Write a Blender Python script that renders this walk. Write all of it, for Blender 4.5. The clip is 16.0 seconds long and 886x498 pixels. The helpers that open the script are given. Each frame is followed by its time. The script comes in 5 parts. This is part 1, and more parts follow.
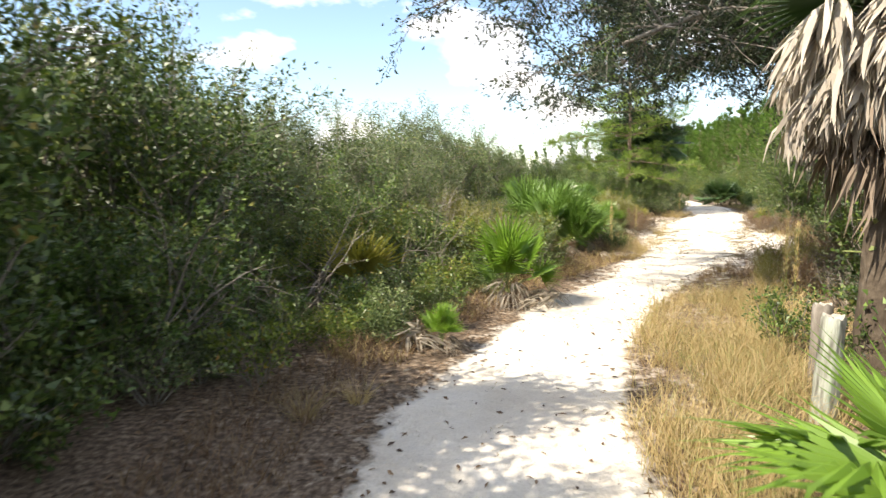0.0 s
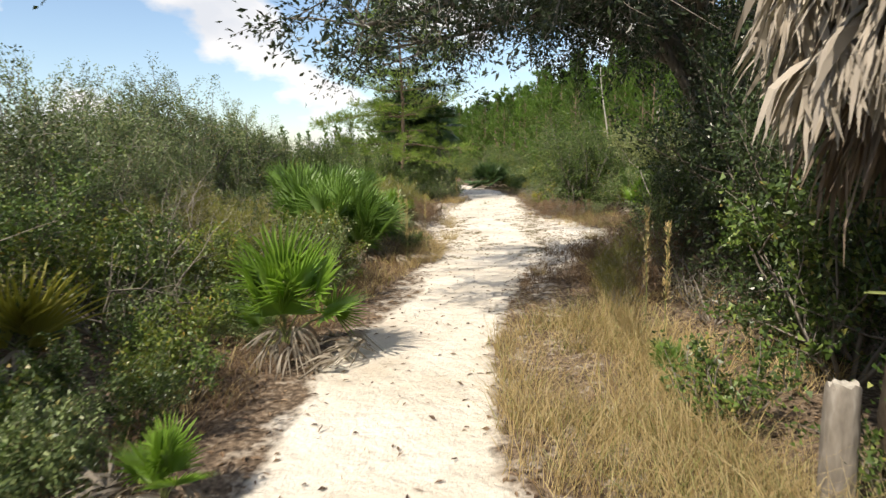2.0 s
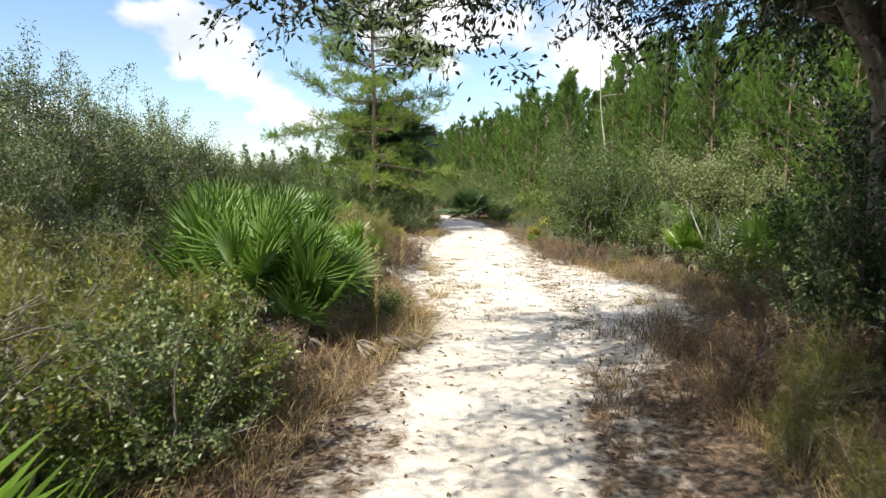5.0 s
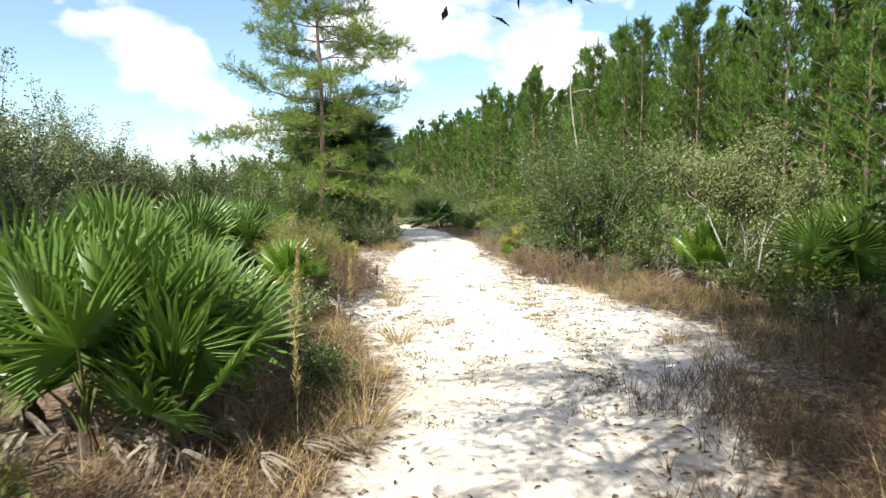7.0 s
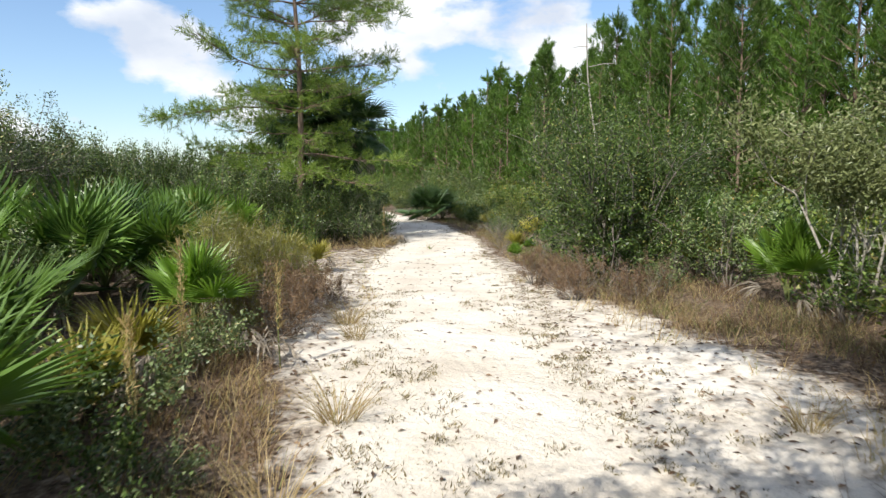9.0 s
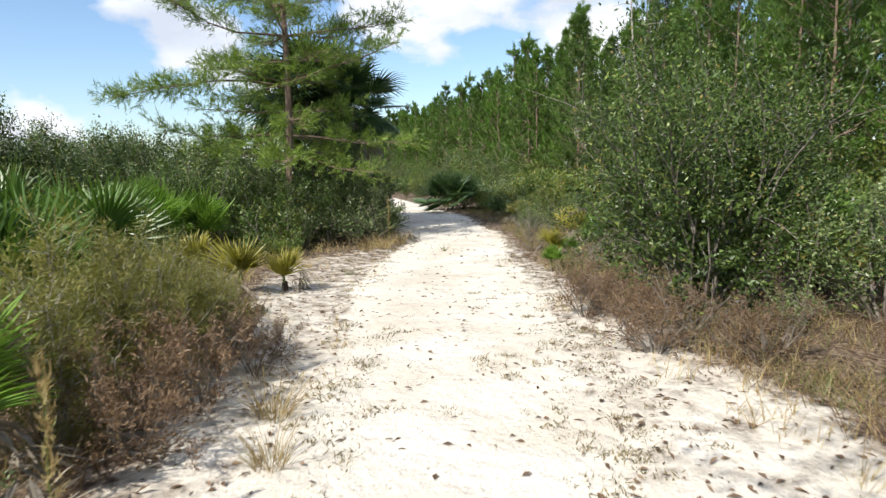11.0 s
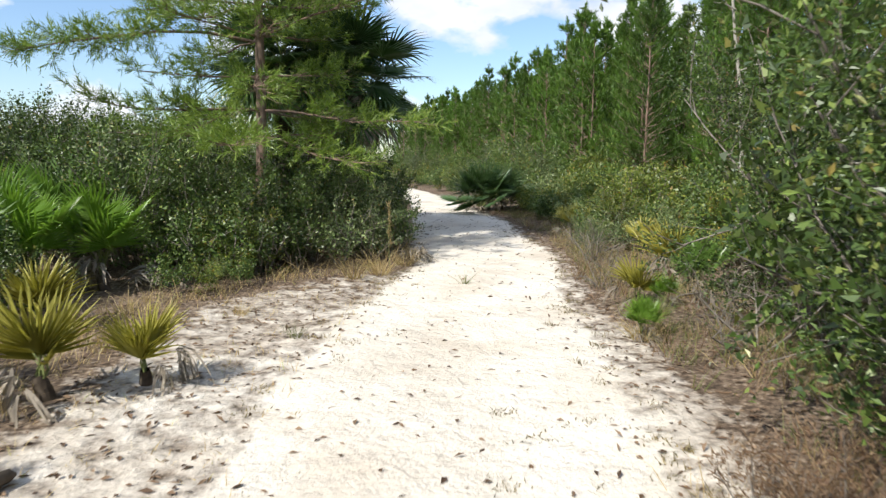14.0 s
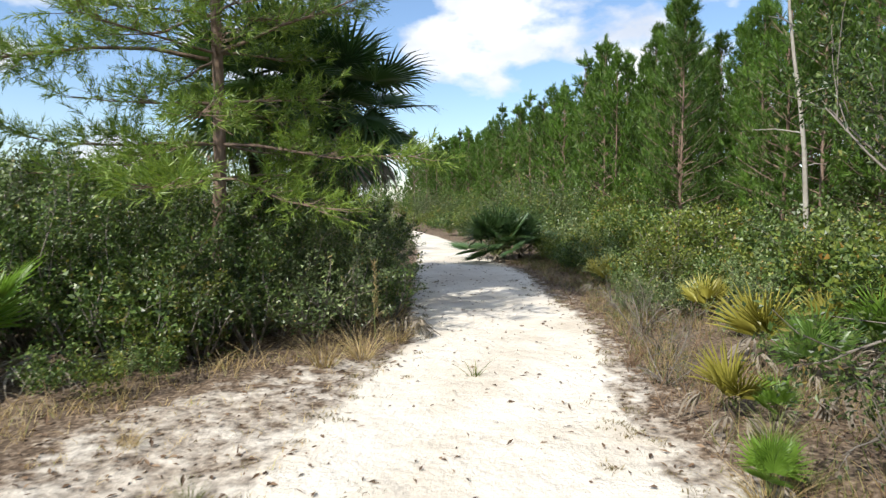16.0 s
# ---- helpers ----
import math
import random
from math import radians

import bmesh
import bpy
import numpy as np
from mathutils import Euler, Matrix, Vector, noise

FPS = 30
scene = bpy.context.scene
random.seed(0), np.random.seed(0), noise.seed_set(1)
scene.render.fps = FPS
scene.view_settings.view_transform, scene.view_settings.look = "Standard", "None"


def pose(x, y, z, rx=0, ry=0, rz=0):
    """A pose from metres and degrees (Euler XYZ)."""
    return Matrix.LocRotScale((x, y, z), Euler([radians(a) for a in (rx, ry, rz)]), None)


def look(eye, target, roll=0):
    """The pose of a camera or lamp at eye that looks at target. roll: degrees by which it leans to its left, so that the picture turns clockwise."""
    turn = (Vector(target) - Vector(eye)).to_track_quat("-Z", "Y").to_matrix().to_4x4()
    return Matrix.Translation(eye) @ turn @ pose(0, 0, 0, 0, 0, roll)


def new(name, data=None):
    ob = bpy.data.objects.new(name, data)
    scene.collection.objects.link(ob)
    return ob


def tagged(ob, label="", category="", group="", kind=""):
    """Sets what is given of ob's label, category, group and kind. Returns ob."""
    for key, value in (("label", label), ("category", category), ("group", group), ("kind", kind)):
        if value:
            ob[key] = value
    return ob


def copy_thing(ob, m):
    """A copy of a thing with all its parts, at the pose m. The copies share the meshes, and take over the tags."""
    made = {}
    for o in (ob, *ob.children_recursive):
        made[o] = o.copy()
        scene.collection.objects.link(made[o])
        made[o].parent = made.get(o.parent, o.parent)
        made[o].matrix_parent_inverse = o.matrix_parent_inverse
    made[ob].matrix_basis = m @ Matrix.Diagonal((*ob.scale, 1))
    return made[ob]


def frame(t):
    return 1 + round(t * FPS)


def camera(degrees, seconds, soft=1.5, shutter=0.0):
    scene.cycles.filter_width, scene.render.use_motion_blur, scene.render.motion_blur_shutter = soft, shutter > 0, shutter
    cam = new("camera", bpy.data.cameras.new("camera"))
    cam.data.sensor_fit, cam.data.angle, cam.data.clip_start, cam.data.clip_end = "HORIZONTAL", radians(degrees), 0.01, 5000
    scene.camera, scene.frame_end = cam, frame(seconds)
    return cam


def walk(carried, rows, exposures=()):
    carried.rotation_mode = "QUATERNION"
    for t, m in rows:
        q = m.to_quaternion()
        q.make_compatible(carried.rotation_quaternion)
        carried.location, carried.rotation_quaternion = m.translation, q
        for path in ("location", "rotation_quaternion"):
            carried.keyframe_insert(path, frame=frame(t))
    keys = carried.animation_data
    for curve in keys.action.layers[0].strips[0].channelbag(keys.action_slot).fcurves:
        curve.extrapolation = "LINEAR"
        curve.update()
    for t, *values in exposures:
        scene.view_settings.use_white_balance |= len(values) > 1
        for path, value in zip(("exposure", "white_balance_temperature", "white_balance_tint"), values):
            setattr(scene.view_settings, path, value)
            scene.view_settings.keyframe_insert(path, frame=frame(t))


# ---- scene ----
cam = camera(69.6, 16.0, soft=1.35, shutter=0.35)
PATH = [
    (0, (0.147, -0.043, 1.52), (0.119, 1.945, 1.298), -0.4),
    (0.5, (0.097, 0.637, 1.551), (0.265, 2.611, 1.276), -1.4),
    (1, (0.055, 1.276, 1.558), (0.447, 3.21, 1.231), -1.1),
    (1.5, (0.162, 1.937, 1.563), (0.757, 3.816, 1.222), -1.7),
    (2, (0.325, 2.578, 1.571), (1.002, 4.439, 1.29), -0.8),
    (2.5, (0.527, 3.176, 1.554), (1.286, 4.996, 1.222), -1.7),
    (3, (0.683, 3.824, 1.589), (1.407, 5.663, 1.281), 0.1),
    (3.5, (0.838, 4.437, 1.631), (1.614, 6.262, 1.368), 0.5),
    (4, (1.08, 5.018, 1.62), (1.839, 6.857, 1.419), 1.1),
    (4.2, (1.146, 5.321, 1.595), (1.902, 7.162, 1.398), 1.1),
    (6.3, (1.946, 7.618, 1.478), (2.783, 9.424, 1.277), 0.8),
    (6.5, (2.031, 7.844, 1.49), (2.859, 9.656, 1.308), -0.1),
    (7, (2.32, 8.41, 1.472), (3.207, 10.194, 1.298), -0.1),
    (7.5, (2.606, 8.972, 1.442), (3.496, 10.754, 1.259), 0.1),
    (8, (2.984, 9.513, 1.433), (3.883, 11.291, 1.252), -1.1),
    (8.5, (3.348, 10.047, 1.433), (4.207, 11.843, 1.244), 0.3),
    (9, (3.649, 10.59, 1.407), (4.516, 12.38, 1.203), -0.1),
    (9.2, (3.784, 10.833, 1.417), (4.654, 12.622, 1.221), 0.9),
    (11.3, (5.209, 13.308, 1.422), (5.986, 15.134, 1.168), -1.1),
    (11.5, (5.329, 13.522, 1.455), (6.099, 15.351, 1.208), -0.2),
    (12, (5.634, 14.071, 1.467), (6.351, 15.923, 1.233), -0.5),
    (12.5, (5.976, 14.596, 1.464), (6.688, 16.452, 1.246), -0.4),
    (13, (6.254, 15.183, 1.462), (6.933, 17.051, 1.236), 1.5),
    (13.5, (6.5, 15.755, 1.459), (7.201, 17.613, 1.222), 0.8),
    (14, (6.729, 16.356, 1.441), (7.393, 18.222, 1.162), 0.2),
    (14.5, (6.944, 16.889, 1.462), (7.629, 18.749, 1.198), -0.5),
    (15, (7.156, 17.366, 1.472), (7.749, 19.261, 1.233), -0.9),
    (15.5, (7.291, 17.843, 1.488), (7.894, 19.741, 1.305), 0.1),
    (16, (7.539, 18.29, 1.476), (8.165, 20.184, 1.325), -0.2),
]
walk(cam, [(t, look(eye, target, roll)) for t, eye, target, roll in PATH],
     exposures=[(0, 1.1, 6950, 11), (0.6, 0.8, 6950, 11), (1, 0.64, 6950, 11), (2, 0.42, 6900, 11), (4.2, 0.45, 6550, 10), (6.5, 0.85, 6450, 10), (7.5, 0.65, 6400, 10), (9, 0.36, 6300, 10), (16, 0.38, 6200, 10)])


# ---- world, sun ----
SUN_ELEV, SUN_AZ = radians(45), radians(242)      # azimuth clockwise from +y
world = bpy.data.worlds.new("world")
scene.world = world
world.use_nodes = True
wn, wl = world.node_tree.nodes, world.node_tree.links
wn.clear()
w_out = wn.new("ShaderNodeOutputWorld")
w_sky = wn.new("ShaderNodeTexSky")
w_sky.sky_type = "NISHITA"
w_sky.sun_disc = False
w_sky.sun_elevation, w_sky.sun_rotation = SUN_ELEV, SUN_AZ
w_sky.air_density, w_sky.dust_density, w_sky.ozone_density = 1.0, 0.6, 2.5
w_bg = wn.new("ShaderNodeBackground")
w_bg.inputs["Strength"].default_value = 0.14
w_cloud = wn.new("ShaderNodeBackground")
w_cloud.inputs["Strength"].default_value = 0.88
w_co = wn.new("ShaderNodeTexCoord")
w_map = wn.new("ShaderNodeMapping")
w_map.inputs["Scale"].default_value = (1.0, 1.0, 1.9)
w_map.inputs["Location"].default_value = (0.35, 0.2, 0.1)
w_noise = wn.new("ShaderNodeTexNoise")
w_noise.inputs["Scale"].default_value = 4.6
w_noise.inputs["Detail"].default_value = 9.0
w_noise.inputs["Roughness"].default_value = 0.52
w_ramp = wn.new("ShaderNodeValToRGB")
w_ramp.color_ramp.elements[0].position, w_ramp.color_ramp.elements[1].position = 0.485, 0.56
w_ncol = wn.new("ShaderNodeTexNoise")
w_ncol.inputs["Scale"].default_value = 5.0
w_ncol.inputs["Detail"].default_value = 5.0
w_cr = wn.new("ShaderNodeValToRGB")
w_cr.color_ramp.elements[0].position, w_cr.color_ramp.elements[0].color = 0.36, (0.66, 0.71, 0.80, 1)
w_cr.color_ramp.elements[1].position, w_cr.color_ramp.elements[1].color = 0.6, (1.0, 1.0, 1.0, 1)
w_mix = wn.new("ShaderNodeMixShader")
wl.new(w_co.outputs["Generated"], w_map.inputs["Vector"])
wl.new(w_map.outputs[0], w_noise.inputs["Vector"])
wl.new(w_map.outputs[0], w_ncol.inputs["Vector"])
wl.new(w_noise.outputs[0], w_ramp.inputs[0])
wl.new(w_ncol.outputs[0], w_cr.inputs[0])
wl.new(w_cr.outputs[0], w_cloud.inputs["Color"])
wl.new(w_sky.outputs[0], w_bg.inputs["Color"])
wl.new(w_ramp.outputs[0], w_mix.inputs[0])
wl.new(w_bg.outputs[0], w_mix.inputs[1])
wl.new(w_cloud.outputs[0], w_mix.inputs[2])
wl.new(w_mix.outputs[0], w_out.inputs[0])

sun = new("sun", bpy.data.lights.new("sun", "SUN"))
sun.data.energy, sun.data.angle, sun.data.color = 5.0, radians(0.55), (1.0, 0.94, 0.83)
sun_dir = Vector((math.sin(SUN_AZ) * math.cos(SUN_ELEV), math.cos(SUN_AZ) * math.cos(SUN_ELEV), math.sin(SUN_ELEV)))
sun.matrix_world = look(sun_dir * 60, (0, 0, 0))


# ---- materials ----
def node_mat(name):
    m = bpy.data.materials.new(name)
    m.use_nodes = True
    n, l = m.node_tree.nodes, m.node_tree.links
    return m, n, l, n["Principled BSDF"], n["Material Output"]


def ramp(n, stops):
    r = n.new("ShaderNodeValToRGB")
    e = r.color_ramp.elements
    while len(e) < len(stops):
        e.new(0.5)
    for k, (p, c) in enumerate(stops):
        e[k].position, e[k].color = p, (*c, 1)
    return r


def leaf_mat(name, stops, trans=0.3, rough=0.4, vary=0.35, glow=1.25):
    """A leaf: each leaf its own tone, each plant a little lighter or darker, light shining through."""
    m, n, l, p, out = node_mat(name)
    geo, obj = n.new("ShaderNodeNewGeometry"), n.new("ShaderNodeObjectInfo")
    r = ramp(n, stops)
    l.new(geo.outputs["Random Per Island"], r.inputs[0])
    mp = n.new("ShaderNodeMapRange")
    mp.inputs["To Min"].default_value, mp.inputs["To Max"].default_value = 1 - vary, 1 + vary
    l.new(obj.outputs["Random"], mp.inputs["Value"])
    hsv = n.new("ShaderNodeHueSaturation")
    l.new(r.outputs[0], hsv.inputs["Color"])
    l.new(mp.outputs[0], hsv.inputs["Value"])
    hsv.inputs["Saturation"].default_value = 1.04
    l.new(hsv.outputs[0], p.inputs["Base Color"])
    p.inputs["Roughness"].default_value = rough
    p.inputs["Specular IOR Level"].default_value = 0.4
    tr = n.new("ShaderNodeBsdfTranslucent")
    gain = n.new("ShaderNodeMix")
    gain.data_type, gain.blend_type = "RGBA", "MULTIPLY"
    gain.inputs["Factor"].default_value = 1.0
    gain.inputs["B"].default_value = (glow, glow * 1.05, glow * 0.6, 1)
    l.new(hsv.outputs[0], gain.inputs["A"])
    l.new(gain.outputs["Result"], tr.inputs["Color"])
    mx = n.new("ShaderNodeMixShader")
    mx.inputs[0].default_value = trans
    l.new(p.outputs[0], mx.inputs[1])
    l.new(tr.outputs[0], mx.inputs[2])
    l.new(mx.outputs[0], out.inputs[0])
    return m


def rough_mat(name, stops, scale=18.0, stretch=(1, 1, 1), bump=0.5, rough=0.85):
    """Bark, wood or earth: two scales of noise in colour, fine relief."""
    m, n, l, p, out = node_mat(name)
    co, mp = n.new("ShaderNodeTexCoord"), n.new("ShaderNodeMapping")
    mp.inputs["Scale"].default_value = stretch
    a, b = n.new("ShaderNodeTexNoise"), n.new("ShaderNodeTexNoise")
    a.inputs["Scale"].default_value, a.inputs["Detail"].default_value = scale, 6
    b.inputs["Scale"].default_value, b.inputs["Detail"].default_value = scale * 0.17, 3
    mix = n.new("ShaderNodeMath")
    mix.operation = "MULTIPLY_ADD"
    mix.inputs[1].default_value = 0.6
    half = n.new("ShaderNodeMath")
    half.operation = "MULTIPLY"
    half.inputs[1].default_value = 0.42
    r = ramp(n, stops)
    l.new(co.outputs["Object"], mp.inputs[0])
    l.new(mp.outputs[0], a.inputs["Vector"])
    l.new(mp.outputs[0], b.inputs["Vector"])
    l.new(b.outputs[0], half.inputs[0])
    l.new(a.outputs[0], mix.inputs[0])
    l.new(half.outputs[0], mix.inputs[2])
    l.new(mix.outputs[0], r.inputs[0])
    l.new(r.outputs[0], p.inputs["Base Color"])
    bp = n.new("ShaderNodeBump")
    bp.inputs["Strength"].default_value = bump
    bp.inputs["Distance"].default_value = 0.02
    l.new(a.outputs[0], bp.inputs["Height"])
    l.new(bp.outputs[0], p.inputs["Normal"])
    p.inputs["Roughness"].default_value = rough
    p.inputs["Specular IOR Level"].default_value = 0.2
    return m


# the 0.96 stop paints glints on some leaves; the other stops are leaf tones
OAK = leaf_mat("oak_leaf", [(0, (0.026, 0.046, 0.012)), (0.5, (0.062, 0.102, 0.024)), (0.85, (0.115, 0.168, 0.042)), (0.96, (0.20, 0.25, 0.07)), (1, (0.24, 0.18, 0.056))], trans=0.15, rough=0.4)
# darker copy of the oak leaf: canopy and thicket shade put into its colour
OAK_SHADE = leaf_mat("shade_toned_oak_leaf", [(0, (0.022, 0.036, 0.014)), (0.6, (0.042, 0.064, 0.024)), (1, (0.075, 0.10, 0.045))], trans=0.12, rough=0.35)
OAK_GREY = leaf_mat("scrub_oak_leaf", [(0, (0.046, 0.070, 0.026)), (0.5, (0.112, 0.150, 0.056)), (0.85, (0.185, 0.232, 0.095)), (0.96, (0.27, 0.31, 0.15)), (1, (0.33, 0.23, 0.084))], trans=0.15, rough=0.42)
LYONIA = leaf_mat("fetterbush_leaf", [(0, (0.048, 0.074, 0.014)), (0.5, (0.118, 0.162, 0.030)), (0.85, (0.20, 0.235, 0.05)), (0.95, (0.28, 0.28, 0.07)), (1, (0.317, 0.158, 0.045))], trans=0.22)
SAGE = leaf_mat("groundsel_leaf", [(0, (0.132, 0.156, 0.063)), (0.6, (0.204, 0.240, 0.099)), (1, (0.312, 0.336, 0.153))], trans=0.25)
FEATHER = leaf_mat("dog_fennel_leaf", [(0, (0.130, 0.140, 0.034)), (0.6, (0.190, 0.190, 0.053)), (1, (0.260, 0.220, 0.075))], trans=0.3)
PINE = leaf_mat("pine_needle", [(0, (0.041, 0.087, 0.014)), (0.5, (0.080, 0.153, 0.023)), (1, (0.132, 0.205, 0.037))], trans=0.28, rough=0.5)
SANDPINE = leaf_mat("sand_pine_needle", [(0, (0.076, 0.129, 0.022)), (0.5, (0.144, 0.212, 0.039)), (1, (0.228, 0.289, 0.061))], trans=0.22)
PALMETTO = leaf_mat("palmetto_blade", [(0, (0.073, 0.136, 0.028)), (0.5, (0.113, 0.195, 0.044)), (1, (0.173, 0.258, 0.073))], trans=0.28, rough=0.33, vary=0.3)
PALM_DARK = leaf_mat("dark_palm_blade", [(0, (0.030, 0.065, 0.022)), (0.5, (0.054, 0.100, 0.034)), (1, (0.095, 0.147, 0.060))], trans=0.22, rough=0.32)
# lighter copy of the PALMETTO green; the sunlit look is put into the colour
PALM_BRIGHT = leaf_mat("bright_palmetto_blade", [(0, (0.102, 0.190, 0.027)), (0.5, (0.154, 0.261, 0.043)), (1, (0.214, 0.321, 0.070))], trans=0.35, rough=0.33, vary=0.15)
PALM_YELLOW = leaf_mat("yellow_palmetto_blade", [(0, (0.16, 0.20, 0.04)), (0.5, (0.28, 0.27, 0.055)), (1, (0.40, 0.31, 0.09))], trans=0.3, rough=0.45, vary=0.3)
PALM_DEAD = leaf_mat("dead_palm_blade", [(0, (0.17, 0.14, 0.11)), (0.5, (0.30, 0.255, 0.205)), (1, (0.44, 0.39, 0.33))], trans=0.12, rough=0.75, vary=0.25, glow=1.0)
# dead blade colour darkened to hold the shade under the palm's skirt
PALM_SHADED = leaf_mat("shaded_palm_thatch", [(0, (0.06, 0.045, 0.032)), (0.5, (0.12, 0.09, 0.065)), (1, (0.20, 0.155, 0.115))], trans=0.05, rough=0.8, vary=0.25, glow=1.0)
PALM_FALLEN = leaf_mat("fallen_palmetto_blade", [(0, (0.085, 0.068, 0.05)), (0.5, (0.17, 0.14, 0.105)), (1, (0.32, 0.28, 0.225))], trans=0.08, rough=0.8, vary=0.3, glow=1.0)
STRAW = leaf_mat("straw_blade", [(0, (0.30, 0.21, 0.10)), (0.5, (0.42, 0.32, 0.16)), (0.85, (0.52, 0.42, 0.24)), (1, (0.26, 0.30, 0.10))], trans=0.3, rough=0.6, vary=0.2, glow=1.1)
RUSSET = leaf_mat("russet_blade", [(0, (0.104, 0.060, 0.036)), (0.5, (0.176, 0.112, 0.068)), (1, (0.272, 0.192, 0.120))], trans=0.25, rough=0.65, vary=0.25, glow=1.1)
GREENGRASS = leaf_mat("green_grass_blade", [(0, (0.10, 0.13, 0.035)), (0.6, (0.18, 0.20, 0.065)), (1, (0.34, 0.29, 0.13))], trans=0.3, rough=0.5, vary=0.25)
CLUMP = leaf_mat("dead_clump_blade", [(0, (0.085, 0.07, 0.035)), (0.6, (0.16, 0.135, 0.07)), (1, (0.26, 0.21, 0.11))], trans=0.1, rough=0.75, glow=1.0)
LITTER = leaf_mat("litter_leaf", [(0, (0.07, 0.045, 0.03)), (0.5, (0.16, 0.10, 0.06)), (1, (0.30, 0.21, 0.135))], trans=0.05, rough=0.8, glow=1.0)
BARK = rough_mat("grey_bark", [(0.3, (0.10, 0.085, 0.07)), (0.55, (0.21, 0.185, 0.155)), (0.75, (0.34, 0.315, 0.28))], 30, (1, 1, 0.3))
PINEBARK = rough_mat("pine_bark", [(0.3, (0.10, 0.065, 0.045)), (0.55, (0.22, 0.155, 0.115)), (0.75, (0.33, 0.27, 0.22))], 24, (1, 1, 0.3), 0.9)
PALEBARK = rough_mat("pale_bark", [(0.3, (0.24, 0.22, 0.18)), (0.55, (0.38, 0.35, 0.30)), (0.75, (0.52, 0.49, 0.43))], 26, (1, 1, 0.35))
PALMBARK = rough_mat("palm_trunk", [(0.3, (0.035, 0.025, 0.018)), (0.55, (0.09, 0.07, 0.05)), (0.75, (0.17, 0.14, 0.11))], 20, (1, 1, 0.6), 1.0)
PETIOLE = rough_mat("petiole", [(0.3, (0.10, 0.13, 0.04)), (0.7, (0.20, 0.22, 0.08))], 20, (1, 1, 0.2), 0.1, 0.5)
POSTWOOD = rough_mat("weathered_post", [(0.36, (0.05, 0.045, 0.035)), (0.46, (0.20, 0.20, 0.165)), (0.56, (0.36, 0.38, 0.32)), (0.66, (0.24, 0.30, 0.22))], 26, (1, 1, 0.16), 1.0)


def ground_material():
    m, n, l, p, out = node_mat("sand_and_litter")
    at = n.new("ShaderNodeAttribute")
    at.attribute_name = "bare"
    co = n.new("ShaderNodeTexCoord")
    big, mid, fine, speck = [n.new("ShaderNodeTexNoise") for _ in range(4)]
    for k, (sc, de) in zip((big, mid, fine, speck), ((0.9, 5), (5.5, 7), (60, 5), (22, 4))):
        k.inputs["Scale"].default_value, k.inputs["Detail"].default_value = sc, de
        k.inputs["Roughness"].default_value = 0.62
        l.new(co.outputs["Object"], k.inputs["Vector"])
    # how bare the sand is, frayed by noise
    add = n.new("ShaderNodeMath")
    add.operation = "MULTIPLY_ADD"
    add.inputs[1].default_value = 0.95
    l.new(mid.outputs[0], add.inputs[0])
    l.new(at.outputs["Fac"], add.inputs[2])
    mask = ramp(n, [(0.72, (0, 0, 0)), (1.02, (1, 1, 1))])
    l.new(add.outputs[0], mask.inputs[0])
    sand = ramp(n, [(0.3, (0.56, 0.49, 0.40)), (0.5, (0.68, 0.62, 0.53)), (0.7, (0.76, 0.71, 0.63))])
    l.new(big.outputs[0], sand.inputs[0])
    grains = n.new("ShaderNodeMix")
    grains.data_type, grains.blend_type = "RGBA", "MULTIPLY"
    grains.inputs["Factor"].default_value = 0.5
    gr = ramp(n, [(0.3, (0.72, 0.70, 0.66)), (0.55, (1, 1, 1))])
    l.new(fine.outputs[0], gr.inputs[0])
    l.new(sand.outputs[0], grains.inputs["A"])
    l.new(gr.outputs[0], grains.inputs["B"])
    bits = n.new("ShaderNodeMix")
    bits.data_type = "RGBA"
    bm_ = ramp(n, [(0.66, (0, 0, 0)), (0.72, (0.75, 0.75, 0.75))])
    l.new(speck.outputs[0], bm_.inputs[0])
    l.new(bm_.outputs[0], bits.inputs["Factor"])
    l.new(grains.outputs["Result"], bits.inputs["A"])
    bits.inputs["B"].default_value = (0.24, 0.19, 0.14, 1)
    litter = ramp(n, [(0.32, (0.05, 0.036, 0.026)), (0.47, (0.125, 0.09, 0.062)), (0.58, (0.21, 0.155, 0.108)), (0.7, (0.34, 0.28, 0.21))])
    l.new(speck.outputs[0], litter.inputs[0])
    mx = n.new("ShaderNodeMix")
    mx.data_type = "RGBA"
    l.new(mask.outputs[0], mx.inputs["Factor"])
    l.new(litter.outputs[0], mx.inputs["A"])
    l.new(bits.outputs["Result"], mx.inputs["B"])
    l.new(mx.outputs["Result"], p.inputs["Base Color"])
    b1, b2 = n.new("ShaderNodeBump"), n.new("ShaderNodeBump")
    b1.inputs["Strength"].default_value, b1.inputs["Distance"].default_value = 0.75, 0.07
    b2.inputs["Strength"].default_value, b2.inputs["Distance"].default_value = 0.25, 0.01
    l.new(mid.outputs[0], b1.inputs["Height"])
    l.new(fine.outputs[0], b2.inputs["Height"])
    l.new(b1.outputs[0], b2.inputs["Normal"])
    l.new(b2.outputs[0], p.inputs["Normal"])
    p.inputs["Roughness"].default_value = 0.95
    p.inputs["Specular IOR Level"].default_value = 0.15
    return m


GROUND = ground_material()


# ---- mesh tools ----
rng = np.random.default_rng(11)


def unit(a):
    return a / np.maximum(np.linalg.norm(a, axis=-1, keepdims=True), 1e-9)


